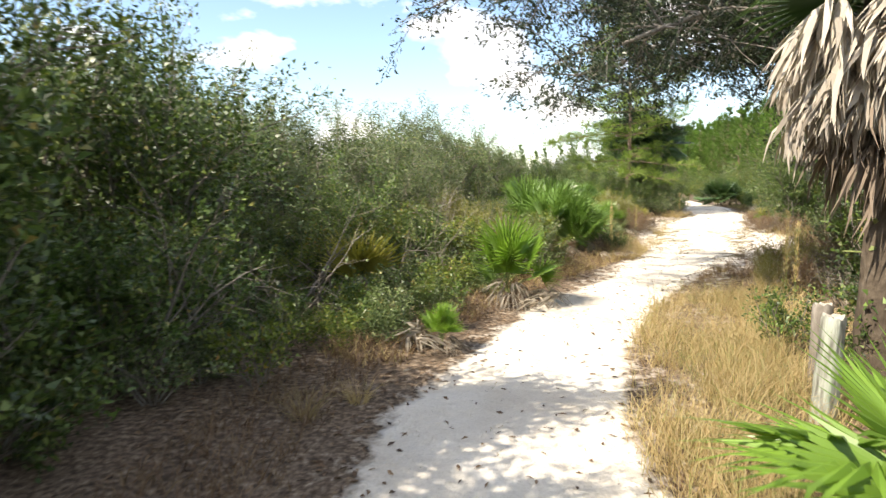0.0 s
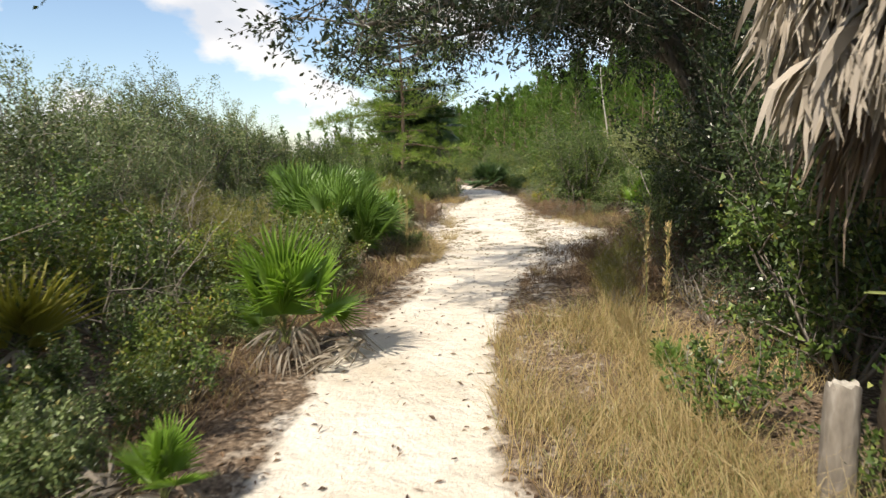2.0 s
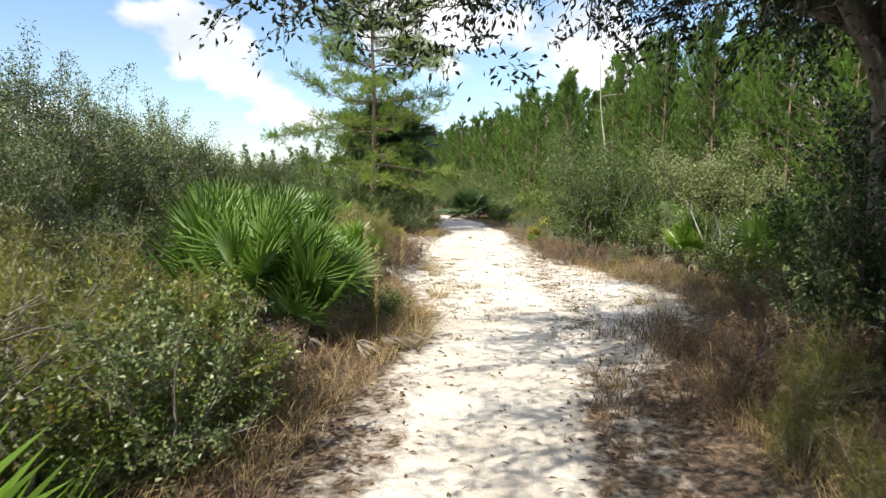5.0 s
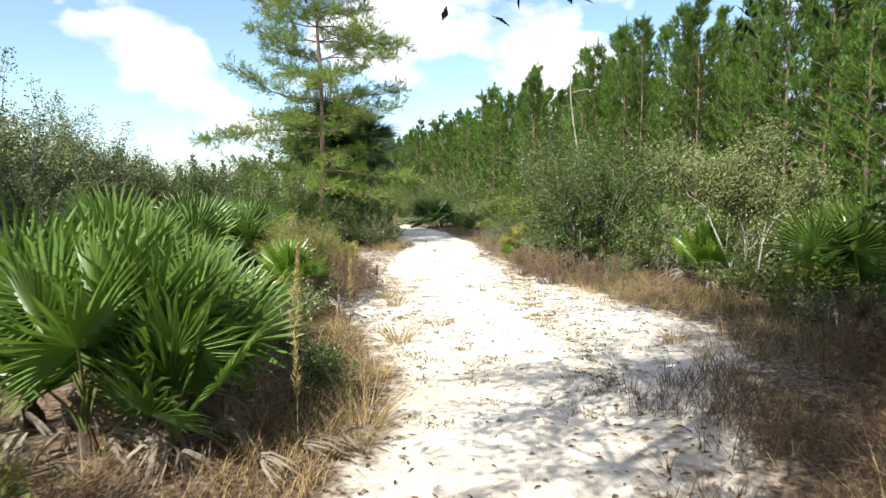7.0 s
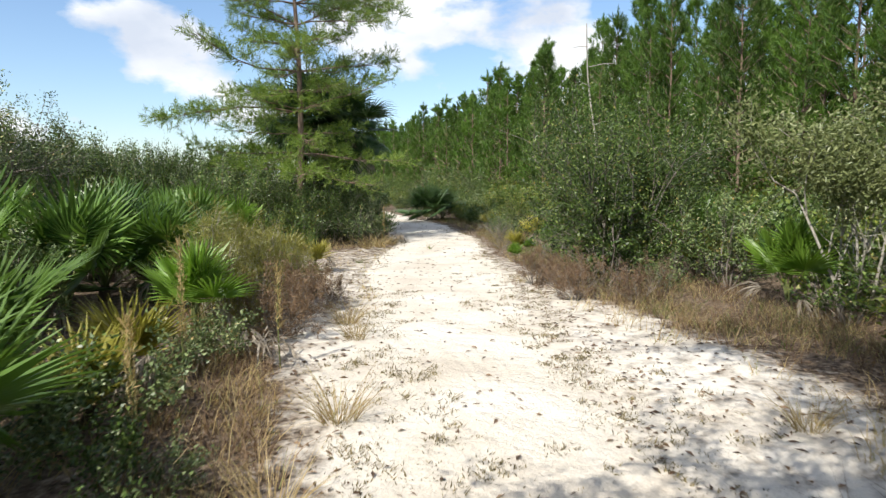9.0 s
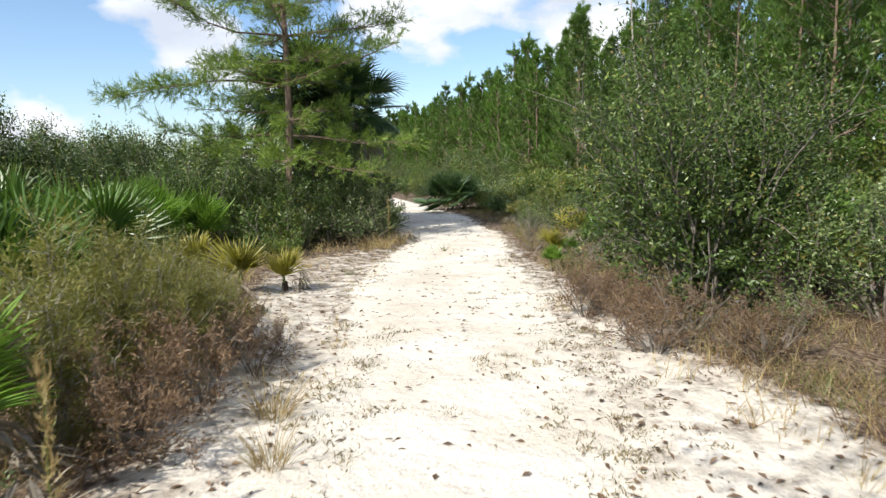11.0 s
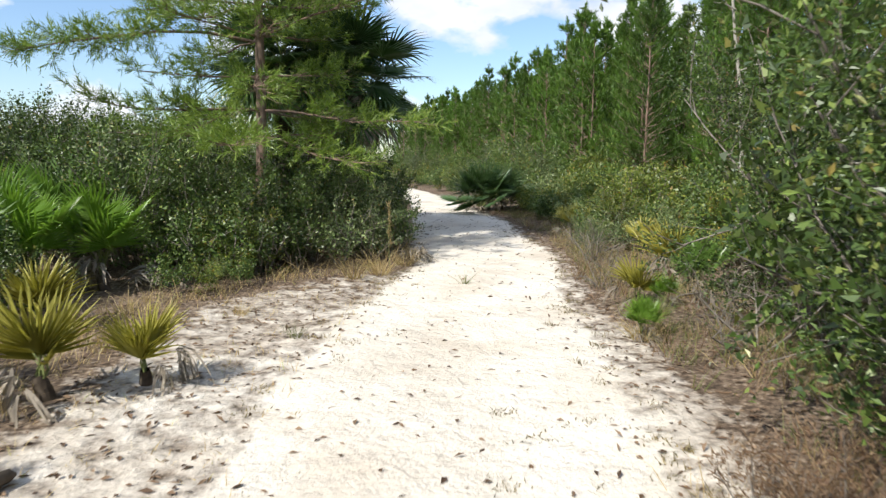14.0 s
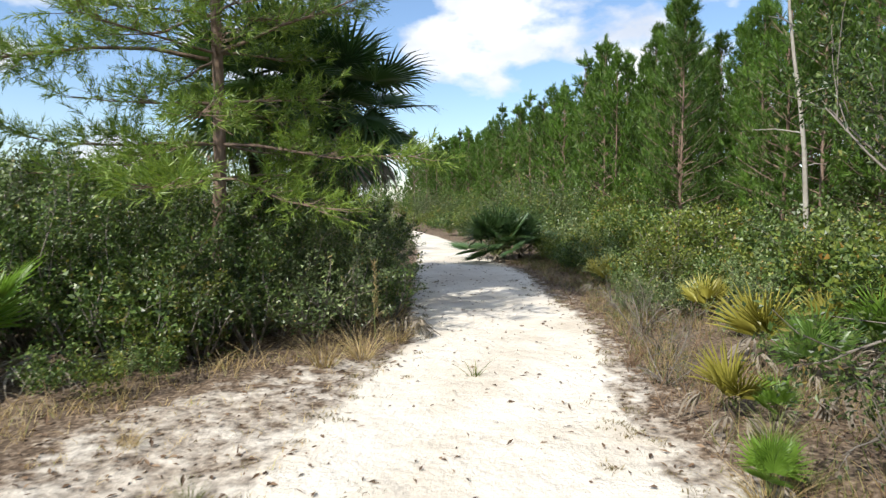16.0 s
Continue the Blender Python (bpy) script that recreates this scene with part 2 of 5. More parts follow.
def make_mesh(name, chunks, material, smooth=False):
    """One mesh out of (vertices, faces) pieces; faces of three or four corners."""
    me = bpy.data.meshes.new(name)
    verts, loops, sizes, off = [], [], [], 0
    for v, f in chunks:
        v, f = np.asarray(v, float), np.asarray(f, int)
        verts.append(v)
        loops.append((f + off).ravel())
        sizes.append(np.full(len(f), f.shape[1]))
        off += len(v)
    verts, loops, sizes = np.concatenate(verts), np.concatenate(loops), np.concatenate(sizes)
    me.vertices.add(len(verts))
    me.vertices.foreach_set("co", verts.astype(np.float32).ravel())
    me.loops.add(len(loops))
    me.loops.foreach_set("vertex_index", loops.astype(np.int32))
    me.polygons.add(len(sizes))
    me.polygons.foreach_set("loop_start", np.concatenate([[0], np.cumsum(sizes)[:-1]]).astype(np.int32))
    me.polygons.foreach_set("use_smooth", np.full(len(sizes), smooth))
    me.update(calc_edges=True)
    me.validate()
    me.materials.append(material)
    return me


def part(name, me, parent, label=""):
    ob = new(name, me)
    ob.parent = parent
    return tagged(ob, label)


def tube(pts, radii, sides=5):
    """A tapered round limb along a line of points."""
    pts, radii = np.asarray(pts, float), np.asarray(radii, float)
    t = unit(np.gradient(pts, axis=0))
    ref = np.array([0.31, 0.95, 0.07]) if abs(t[0, 1]) < 0.8 else np.array([0.95, 0.1, 0.3])
    a = unit(np.cross(t, ref))
    b = np.cross(t, a)
    ang = np.arange(sides) * 2 * np.pi / sides
    ring = np.cos(ang)[None, :, None] * a[:, None] + np.sin(ang)[None, :, None] * b[:, None]
    v = (pts[:, None] + ring * radii[:, None, None]).reshape(-1, 3)
    k = len(pts)
    i, j = np.meshgrid(np.arange(k - 1), np.arange(sides), indexing="ij")
    j2 = (j + 1) % sides
    f = np.stack([i * sides + j, i * sides + j2, (i + 1) * sides + j2, (i + 1) * sides + j], -1).reshape(-1, 4)
    return v, f


def leaves(P, D, N, L, W, fold=0.3):
    """Many leaves, each folded along its midrib: base points, ways, normals, lengths, widths."""
    n = len(P)
    L, W = np.broadcast_to(L, n)[:, None], np.broadcast_to(W, n)[:, None]
    S = unit(np.cross(D, N))
    N = np.cross(S, D)
    mid = P + D * L * 0.5 + N * W * fold
    v = np.stack([P, mid + S * W / 2, P + D * L, mid - S * W / 2], 1).reshape(-1, 3)
    b = np.arange(n)[:, None] * 4
    f = np.concatenate([b + [0, 1, 2], b + [0, 2, 3]])
    return v, f


def slivers(P, D, N, L, W):
    """Needles and far leaves: one narrow triangle each."""
    n = len(P)
    L, W = np.broadcast_to(L, n)[:, None], np.broadcast_to(W, n)[:, None]
    S = unit(np.cross(D, N))
    v = np.stack([P - S * W * 0.5, P + S * W * 0.5 + D * L * 0.25, P + D * L], 1).reshape(-1, 3)
    return v, np.arange(3 * n).reshape(-1, 3)


def blades(P, D, L, W, bend, segs=2):
    """Grass blades: strips that rise along D and bend over."""
    n = len(P)
    S = unit(np.cross(D, np.array([0, 0, 1.0]) + rng.normal(0, 0.3, (n, 3))))
    out = unit(D * [1, 1, 0] + rng.normal(0, 0.2, (n, 3)) * [1, 1, 0])
    rows = []
    for k in range(segs + 1):
        s = k / segs
        c = P + D * (L * s)[:, None] + (out * (bend * s * s)[:, None] - np.array([0, 0, 1.0]) * (bend * 0.45 * s ** 2.5)[:, None]) * L[:, None]
        w = W * (1 - s) ** 0.7 if k < segs else W * 0
        rows += [c - S * w[:, None] / 2, c + S * w[:, None] / 2] if k < segs else [c]
    v = np.stack(rows, 1)
    m = v.shape[1]
    b = np.arange(n)[:, None] * m
    f4 = np.concatenate([b + [2 * k, 2 * k + 1, 2 * k + 3, 2 * k + 2] for k in range(segs - 1)]) if segs > 1 else None
    f3 = b + [2 * segs - 2, 2 * segs - 1, 2 * segs]
    v = v.reshape(-1, 3)
    return [(v, f4), (v, f3)] if f4 is not None else [(v, f3)]


def rand_dirs(n, up=0.0):
    d = rng.normal(0, 1, (n, 3))
    d[:, 2] += up
    return unit(d)


def turn_about(d, spread):
    return unit(d + rng.normal(0, spread, 3))


# ---- lie of the land ----
YS = np.array([-6, 0, 2, 4, 5.5, 7.3, 8.7, 9.7, 11.2, 12.2, 13.5, 15, 16.3, 18, 20.5, 22.5, 25, 27, 30, 33, 37, 40.5, 44, 50, 60, 90])
LX = np.array([-0.9, -0.6, -0.45, -0.3, 0.3, 1.0, 1.8, 2.55, 3.3, 3.9, 4.4, 4.7, 5.4, 6.2, 7.0, 7.9, 9.4, 9.9, 10.8, 11.7, 12.9, 13.7, 14.4, 14.9, 13.6, 4])
RX = np.array([0.7, 0.9, 1.1, 1.3, 1.75, 2.5, 3.3, 3.9, 4.9, 5.6, 6.3, 6.9, 7.5, 8.4, 9.6, 10.4, 11.7, 12.2, 13.2, 13.6, 14.6, 15.2, 15.8, 16.2, 14.9, 5.5])
VY = np.array([-6, 0, 4, 6, 8, 10, 12, 13, 15, 17, 18.5, 21, 23, 24, 25, 27, 30, 33, 37, 44, 50, 60, 90])
VL = np.array([-1.3, -1.1, -0.9, -0.2, 0.8, 1.9, 3.2, 3.8, 4.2, 4.5, 4.9, 5.6, 6.2, 7.5, 9.2, 9.6, 10.6, 11.5, 12.8, 14.2, 14.7, 13.4, 3.8])
VR = np.array([1.4, 1.6, 2.4, 3.4, 4.2, 5.0, 7.4, 8.2, 8.6, 9.0, 9.5, 10.6, 11.3, 11.8, 12.2, 12.8, 13.7, 14.3, 15.0, 16.0, 16.4, 15.1, 5.7])


def veg_left(y):
    return np.interp(y, VY, VL)


def veg_right(y):
    return np.interp(y, VY, VR)


WAVES = [(rng.uniform(0, 2 * np.pi), *rng.normal(0, f, 2), a) for f, a in ((0.25, 0.02), (0.5, 0.016), (1.1, 0.01), (2.3, 0.006), (4.5, 0.004), (4.5, 0.004), (8, 0.004), (8, 0.004), (11, 0.003))]


def land(x, y):
    """Height of the ground: a shallow worn trough under the path, low swells, trodden hollows."""
    x, y = np.asarray(x, float), np.asarray(y, float)
    l, r = np.interp(y, YS, LX), np.interp(y, YS, RX)
    out = np.maximum(np.maximum(l - x, x - r), 0)
    z = 0.05 * np.clip(out / 1.2, 0, 1) ** 1.5 - 0.02
    for p, fx, fy, a in WAVES:
        z = z + a * np.sin(fx * x + fy * y + p)
    return z


def bare(x, y):
    """How bare of litter the sand lies: 1 on the worn path, less on the patches beside it, 0 under the scrub."""
    l, r = np.interp(y, YS, LX), np.interp(y, YS, RX)
    vl, vr = veg_left(y), veg_right(y)
    core = np.clip((np.minimum(x - l, r - x) + 0.12) / 0.4, 0, 1)
    side = np.clip((np.minimum(x - vl, vr - x) + 0.1) / 0.7, 0, 1) * np.interp(y, [0, 9, 11.5, 17, 20.5, 24, 40], [0.2, 0.25, 0.52, 0.5, 0.42, 0.33, 0.3])
    return np.maximum(core, side)


def far_steps(a, b, step, reach):
    grow = []
    d, s = 0.0, step
    while d < reach:
        s *= 1.28
        d += s
        grow.append(d)
    grow = np.array(grow)
    return np.concatenate([a - grow[::-1], np.arange(a, b + step / 2, step), b + grow])


gx, gy = far_steps(-4, 16, 0.11, 900), far_steps(-2, 46, 0.13, 900)
X, Y = np.meshgrid(gx, gy, indexing="ij")
nx, ny = X.shape
ii, jj = np.meshgrid(np.arange(nx - 1), np.arange(ny - 1), indexing="ij")
quad = np.stack([ii * ny + jj, (ii + 1) * ny + jj, (ii + 1) * ny + jj + 1, ii * ny + jj + 1], -1).reshape(-1, 4)
ground_me = make_mesh("ground", [(np.stack([X, Y, land(X, Y)], -1).reshape(-1, 3), quad)], GROUND, True)
attr = ground_me.attributes.new("bare", "FLOAT", "POINT")
attr.data.foreach_set("value", bare(X, Y).astype(np.float32).ravel())
tagged(new("ground", ground_me), "pale sandy ground with a worn footpath and leaf litter", "ground", kind="structure")


def at(x, y, turn=0.0, scale=1.0, sink=0.0, tilt=0.0):
    sc = scale if np.ndim(scale) else (scale,) * 3
    return Matrix.Translation((x, y, float(land(x, y)) - sink)) @ Euler((radians(tilt), 0, radians(turn))).to_matrix().to_4x4() @ Matrix.Diagonal((*sc, 1))


USED = set()


def put(proto, m):
    """Set the plant itself down the first time, then copies of it."""
    if proto.name in USED:
        return copy_thing(proto, m @ Matrix.Diagonal((*(1 / v for v in proto.scale), 1)))
    USED.add(proto.name)
    proto.matrix_basis = m
    return proto


# ---- plants ----
def grow(start, way, length, radius, depth, kids, spread, chunks, tips, rise=0.12, sides=5):
    """A limb with smaller limbs along it; the last ones are kept as twigs."""
    pts, d = [np.array(start, float)], np.array(way, float)
    for _ in range(3):
        d = unit(d + rng.normal(0, 0.16, 3) + [0, 0, rise])
        pts.append(pts[-1] + d * length / 3)
    pts = np.array(pts)
    chunks.append(tube(pts, radius * np.array([1, 0.8, 0.62, 0.4]), max(3, sides)))
    if depth == 0:
        tips.append((pts[0], pts[-1]))
        return
    for k in range(kids):
        s = 0.25 + 0.75 * (k + rng.uniform(0, 1)) / kids
        q = s * 3
        i = min(int(q), 2)
        p = pts[i] + (pts[i + 1] - pts[i]) * (q - i)
        grow(p, turn_about(unit(pts[i + 1] - pts[i]), spread), length * rng.uniform(0.45, 0.7), radius * 0.45, depth - 1, kids, spread, chunks, tips, rise, sides - 1)


def twig_leaves(tips, count, L, W, scatter, droop=0.0, up=0.5, shape=leaves):
    """Leaves set along twigs."""
    a = np.array([t[0] for t in tips])
    b = np.array([t[1] for t in tips])
    k = rng.integers(0, len(tips), count)
    s = rng.uniform(0.1, 1.08, count)[:, None]
    P = a[k] + (b[k] - a[k]) * s + rng.normal(0, scatter, (count, 3))
    D = unit(unit(b - a)[k] * 0.7 + rng.normal(0, 0.7, (count, 3)) - [0, 0, droop])
    return shape(P, D, rand_dirs(count, up), L * rng.uniform(0.6, 1.3, count), W * rng.uniform(0.7, 1.25, count))


def shrub(name, label, leaf, bark, height=1.5, wide=0.8, stems=6, kids=5, count=4500, L=0.055, W=0.028, depth=2, scatter=0.03, lean=0.5, group="", category="shrub", rise=0.12, cut=0.0, far=False):
    """A many-stemmed shrub or small tree of the height and half width given; cut: how far up the stems the leaves begin."""
    root = tagged(new(name), label, category, group)
    chunks, tips = [], []
    for k in range(stems):
        a = 2 * np.pi * (k + rng.uniform(-0.3, 0.3)) / stems
        d = unit(np.array([math.cos(a) * lean * wide / height * 2, math.sin(a) * lean * wide / height * 2, 1.0]))
        r = rng.uniform(0.01, 0.06)
        grow((r * math.cos(a), r * math.sin(a), -0.04), d, height * rng.uniform(0.5, 0.68), 0.010 * height + 0.003, depth, kids, 0.55, chunks, tips, rise, 3 if far else 4)
    top = len(tips)
    for k in range(5 if cut == 0 and depth > 1 else 0):
        a = rng.uniform(0, 2 * np.pi)
        d = unit(np.array([math.cos(a) * wide * 1.1, math.sin(a) * wide * 1.1, height * 0.4]))
        grow((0.03 * math.cos(a), 0.03 * math.sin(a), -0.03), d, height * rng.uniform(0.3, 0.42), 0.004 * height + 0.002, 1, 4, 0.6, chunks, tips, 0.03, 3)
    ends = np.array([t[1] for t in tips[:top]])
    fit = np.array([wide / np.percentile(np.hypot(ends[:, 0], ends[:, 1]), 92)] * 2 + [height / np.percentile(ends[:, 2], 98)])
    chunks = [(v * fit, f) for v, f in chunks]
    tips = [(a * fit, b * fit) for a, b in tips]
    part("stem", make_mesh("stem", chunks, bark, True), root)
    if count:
        keep = [t for t in tips if t[1][2] > cut * height] or tips
        part("crown", make_mesh("crown", [twig_leaves(keep, count, L, W, scatter, shape=slivers if far else leaves)], leaf), root)
    return root


def pine(name, label, height=9.0, spread=1.5, needles=PINE, first=0.8, gap=0.4, twigs=5, per=12, length=0.2, width=0.02, group="pine plantation", dead=0):
    """A young plantation pine: a straight stem, whorls of rising limbs, upright brushes of needles, dead limbs low down."""
    root = tagged(new(name), label, "pine tree", group)
    zs = np.linspace(0, 1, 9)
    line = np.stack([np.cumsum(rng.normal(0, 0.05, 9)) * 0.5, np.cumsum(rng.normal(0, 0.05, 9)) * 0.5, zs * height - 0.1], -1)
    line[0, :2] = 0
    part("trunk", make_mesh("trunk", [tube(line, 0.0075 * height * (1 - zs * 0.9), 8)], PINEBARK, True), root)
    limbs, P, D = [], [], []

    def on_stem(z):
        return np.array([np.interp(z, line[:, 2], line[:, k]) for k in range(3)])

    def brush(c, e, ln, count):
        u = rng.uniform(0.05, 1.0, count)[:, None]
        P.append(c + e * ln * u)
        D.append(unit(e * 0.9 + rng.normal(0, 0.38, (count, 3))))

    for k in range(dead):
        a = rng.uniform(0, 2 * np.pi)
        base = on_stem(rng.uniform(0.5, first + 0.6))
        way = np.array([math.cos(a), math.sin(a), rng.uniform(-0.25, 0.2)])
        limbs.append(tube(np.array([base, base + way * rng.uniform(0.5, 1.3)]), [0.014, 0.003], 3))
    z = first
    while z < height - 0.3:
        f = z / height
        base = on_stem(z)
        for k in range(int(rng.integers(4, 7))):
            a = rng.uniform(0, 2 * np.pi)
            reach = (spread * min(1.0, 0.6 + 1.4 * f) * (1 - f) ** 0.7 + 0.08) * rng.uniform(0.65, 1.15)
            d = unit(np.array([math.cos(a), math.sin(a), 0.1 + 0.75 * f]))
            pts = [base]
            for _ in range(3):
                d = unit(d + rng.normal(0, 0.1, 3) + [0, 0, 0.16])
                pts.append(pts[-1] + d * reach / 3)
            pts = np.array(pts)
            limbs.append(tube(pts[::3] if twigs < 4 else pts, np.array([0.018, 0.004] if twigs < 4 else [0.02, 0.014, 0.009, 0.004]) * (1.1 - f * 0.6), 3))
            s = rng.uniform(0.35, 1.0, twigs + 1)
            s[0] = 1
            for t in s:
                i = min(int(t * 3), 2)
                c = pts[i] + (pts[i + 1] - pts[i]) * (t * 3 - i)
                e = unit(d * 0.6 + rng.normal(0, 0.42, 3) + [0, 0, 0.62])
                brush(c, e, rng.uniform(0.18, 0.4) * (1.15 - 0.5 * f), per)
        z += gap * rng.uniform(0.75, 1.25)
    for q in np.linspace(height - 0.75, height - 0.05, 5):
        brush(on_stem(q), np.array([rng.normal(0, 0.12), rng.normal(0, 0.12), 1.0]), 0.3, per)
    P, D = np.concatenate(P), np.concatenate(D)
    tagged(part("branch", make_mesh("branch", limbs, PINEBARK), root), kind="stuff")
    cnt = len(P)
    part("crown", make_mesh("crown", [slivers(P, D, rand_dirs(cnt, 0.4), length * rng.uniform(0.7, 1.25, cnt), width)], needles), root)
    return root


def layered_pine(label, height, spread):
    """An open sand pine: level limbs in loose storeys, each with flat sprays of short needles and bare inner wood."""
    root = tagged(new("sand_pine"), label, "pine tree")
    zs = np.linspace(0, 1, 12)
    line = np.stack([0.1 * np.sin(zs * 5), 0.06 * np.sin(zs * 7 + 1), zs * height - 0.1], -1)
    line[:, :2] -= line[0, :2]
    part("trunk", make_mesh("trunk", [tube(line, 0.095 * (1 - zs * 0.9), 10)], PINEBARK, True), root)
    sprays, P, D = [], [], []

    def spray(base, way, reach, droop, fill):
        pts, d = [base], way
        for k in range(5):
            d = unit(d + rng.normal(0, 0.1, 3) + [0, 0, (-droop, -droop, 0, droop, droop)[k]])
            pts.append(pts[-1] + d * reach / 5)
        pts = np.array(pts)
        part("limb", make_mesh("limb", [tube(pts, np.linspace(0.02, 0.004, 6) * (0.6 + reach / 4), 5)], PINEBARK, True), root)
        for q in rng.uniform(0.3, 1.0, int(fill * reach)):
            i = min(int(q * 5), 4)
            c = pts[i] + (pts[i + 1] - pts[i]) * (q * 5 - i)
            side = unit(np.cross(d, [0, 0, 1.0])) * rng.choice((-1, 1))
            e = unit(d * 0.6 + side * rng.uniform(0.2, 1.1) + rng.normal(0, 0.2, 3) + [0, 0, 0.12])
            ln = rng.uniform(0.2, 0.55)
            sprays.append(tube(np.array([c, c + e * ln * 0.5 + [0, 0, -0.02], c + e * ln]), [0.006, 0.004, 0.002], 3))
            for _ in range(4):
                c2 = c + e * ln * rng.uniform(0.3, 0.9)
                e2 = unit(e + rng.normal(0, 0.6, 3) + [0, 0, 0.15])
                u = rng.uniform(0.1, 1.0, 20)[:, None]
                P.append(c2 + e2 * 0.24 * u)
                D.append(unit(e2 + rng.normal(0, 0.55, (20, 3))))

    z = 1.75
    while z < height - 0.3:
        f = z / height
        base = np.array([np.interp(z, line[:, 2], line[:, k]) for k in range(3)])
        turn = rng.uniform(0, 2 * np.pi)
        for k in range(5):
            a = turn + k * 1.257 + rng.normal(0, 0.35)
            reach = spread * rng.uniform(0.5, 1.1) * (0.35 + 0.65 * min(1.0, (1 - f) * 3.0))
            spray(base, unit(np.array([math.cos(a), math.sin(a), 0.02 + 0.35 * f])), reach, 0.07, 17 if f > 0.4 else 13)
        z += rng.uniform(0.38, 0.62)
    # its long low bough
    spray(np.array([0, 0, 3.15]), unit(np.array([-1, 0.12, 0.14])), 3.2, 0.03, 24)
    tagged(part("branch", make_mesh("branch", sprays, PINEBARK), root), kind="stuff")
    P, D = np.concatenate(P), np.concatenate(D)
    part("crown", make_mesh("crown", [slivers(P, D, rand_dirs(len(P), 0.4), 0.115 * rng.uniform(0.7, 1.25, len(P)), 0.0115)], SANDPINE), root)
    return root


def fan_mesh(name, material, radius=0.6, count=24, sweep=250, split=0.5, cup=0.25, droop=0.15, ragged=0.12, limp=0.0):
    """A palm fan at the end of its stalk (origin), facing along +x: one pleated blade with pointed free tips."""
    edge = np.radians(np.linspace(-sweep / 2, sweep / 2, count + 1))
    mid = (edge[:-1] + edge[1:]) / 2

    def spoke(a, r, lift):
        return np.array([math.cos(a) * r, math.sin(a) * r, cup * r * (1 - math.cos(a * 0.6)) + lift - droop * (r / radius) ** 2.2 * radius])

    size = [radius * (0.78 + 0.22 * math.cos(a * 0.75)) for a in edge]
    v = [np.zeros(3)] + [spoke(a, q * split, -0.014) for a, q in zip(edge, size)]
    f = []
    for k in range(count):
        R = size[k] * rng.uniform(1 - ragged, 1 + ragged * 0.4)
        l, r = 1 + k, 2 + k
        half = np.linalg.norm(v[r] - v[l]) * 0.31
        a2 = mid[k] + rng.normal(0, 0.035)
        c2 = spoke(a2, R * 0.74, 0.004 - 0.35 * limp * radius * 0.4)
        side = np.array([-math.sin(a2), math.cos(a2), 0]) * half
        b = len(v)
        v += [spoke(mid[k], R * split, 0.016), c2 - side, c2 + side, spoke(a2 + rng.normal(0, 0.045), R, -limp * rng.uniform(0.4, 1.3) * radius)]
        f += [(0, l, b), (0, b, r), (l, b + 1, b), (b, b + 2, r), (b, b + 1, b + 2), (b + 1, b + 3, b + 2)]
    return make_mesh(name, [(np.array(v), np.array(f))], material)


def hanging_mesh(name, material, length=0.8, count=16, wide=0.3, width=0.013):
    """A dead fan: limp strips that fall from the end of the stalk (origin) and curl."""
    v, f = [np.zeros(3)], []
    for k in range(count):
        a = rng.uniform(-1.2, 1.2)
        L, W = length * rng.uniform(0.5, 1.1), width * rng.uniform(0.7, 1.4)
        d = unit(np.array([math.cos(a) * 0.7, math.sin(a) * wide * 2.2, rng.uniform(-0.5, 0.25)]))
        p = d * L * 0.12
        s = unit(np.cross(d, [0, 0, 1.0]) + rng.normal(0, 0.5, 3))
        b = len(v)
        for q in range(5):
            wd = W * (0.55, 1.0, 0.95, 0.7, 0.08)[q]
            v += [p - s * wd, p + s * wd]
            d = unit(d + np.array([0, 0, -0.85]) + rng.normal(0, 0.2, 3))
            s = unit(s + rng.normal(0, 0.32, 3))
            p = p + d * L / 4.5
        f += [(b + 2 * q, b + 2 * q + 1, b + 2 * q + 3, b + 2 * q + 2) for q in range(4)] + [(0, b + 1, b, b)]
    quads = np.array([q for q in f if q[2] != q[3]])
    tris = np.array([q[:3] for q in f if q[2] == q[3]])
    v = np.array(v)
    me = make_mesh(name, [(v, quads)], material)
    bm = bmesh.new()
    bm.from_mesh(me)
    bm.verts.ensure_lookup_table()
    for t in tris:
        bm.faces.new([bm.verts[int(i)] for i in t])
    bm.to_mesh(me)
    bm.free()
    return me


def stalk_mesh(name, length, arch=0.1, radius=0.008):
    """A leaf stalk from the origin along +x, slightly arched."""
    s = np.linspace(0, 1, 4)
    return make_mesh(name, [tube(np.stack([s * length, 0 * s, -arch * length * (s - s * s) * -4], -1), radius * (1.2 - 0.5 * s), 4)], PETIOLE, True)


FANS = {}


def fan_set(key, material, **kw):
    if key not in FANS:
        FANS[key] = [fan_mesh("blade", material, **kw) for _ in range(4)]
    return FANS[key]


STALKS = [stalk_mesh("stalk", 1.0, 0.06) for _ in range(2)]
DEADFANS = [hanging_mesh("dead_blade", PALM_FALLEN, 0.45, 13, 0.35, 0.010) for _ in range(4)]
SHADEDFANS = [hanging_mesh("thatch_blade", PALM_SHADED, 0.62, 24, 0.34, 0.013) for _ in range(4)]
SKIRTFANS = [hanging_mesh("skirt_blade", PALM_DEAD, 0.54, 22, 0.34, 0.018) for _ in range(8)]


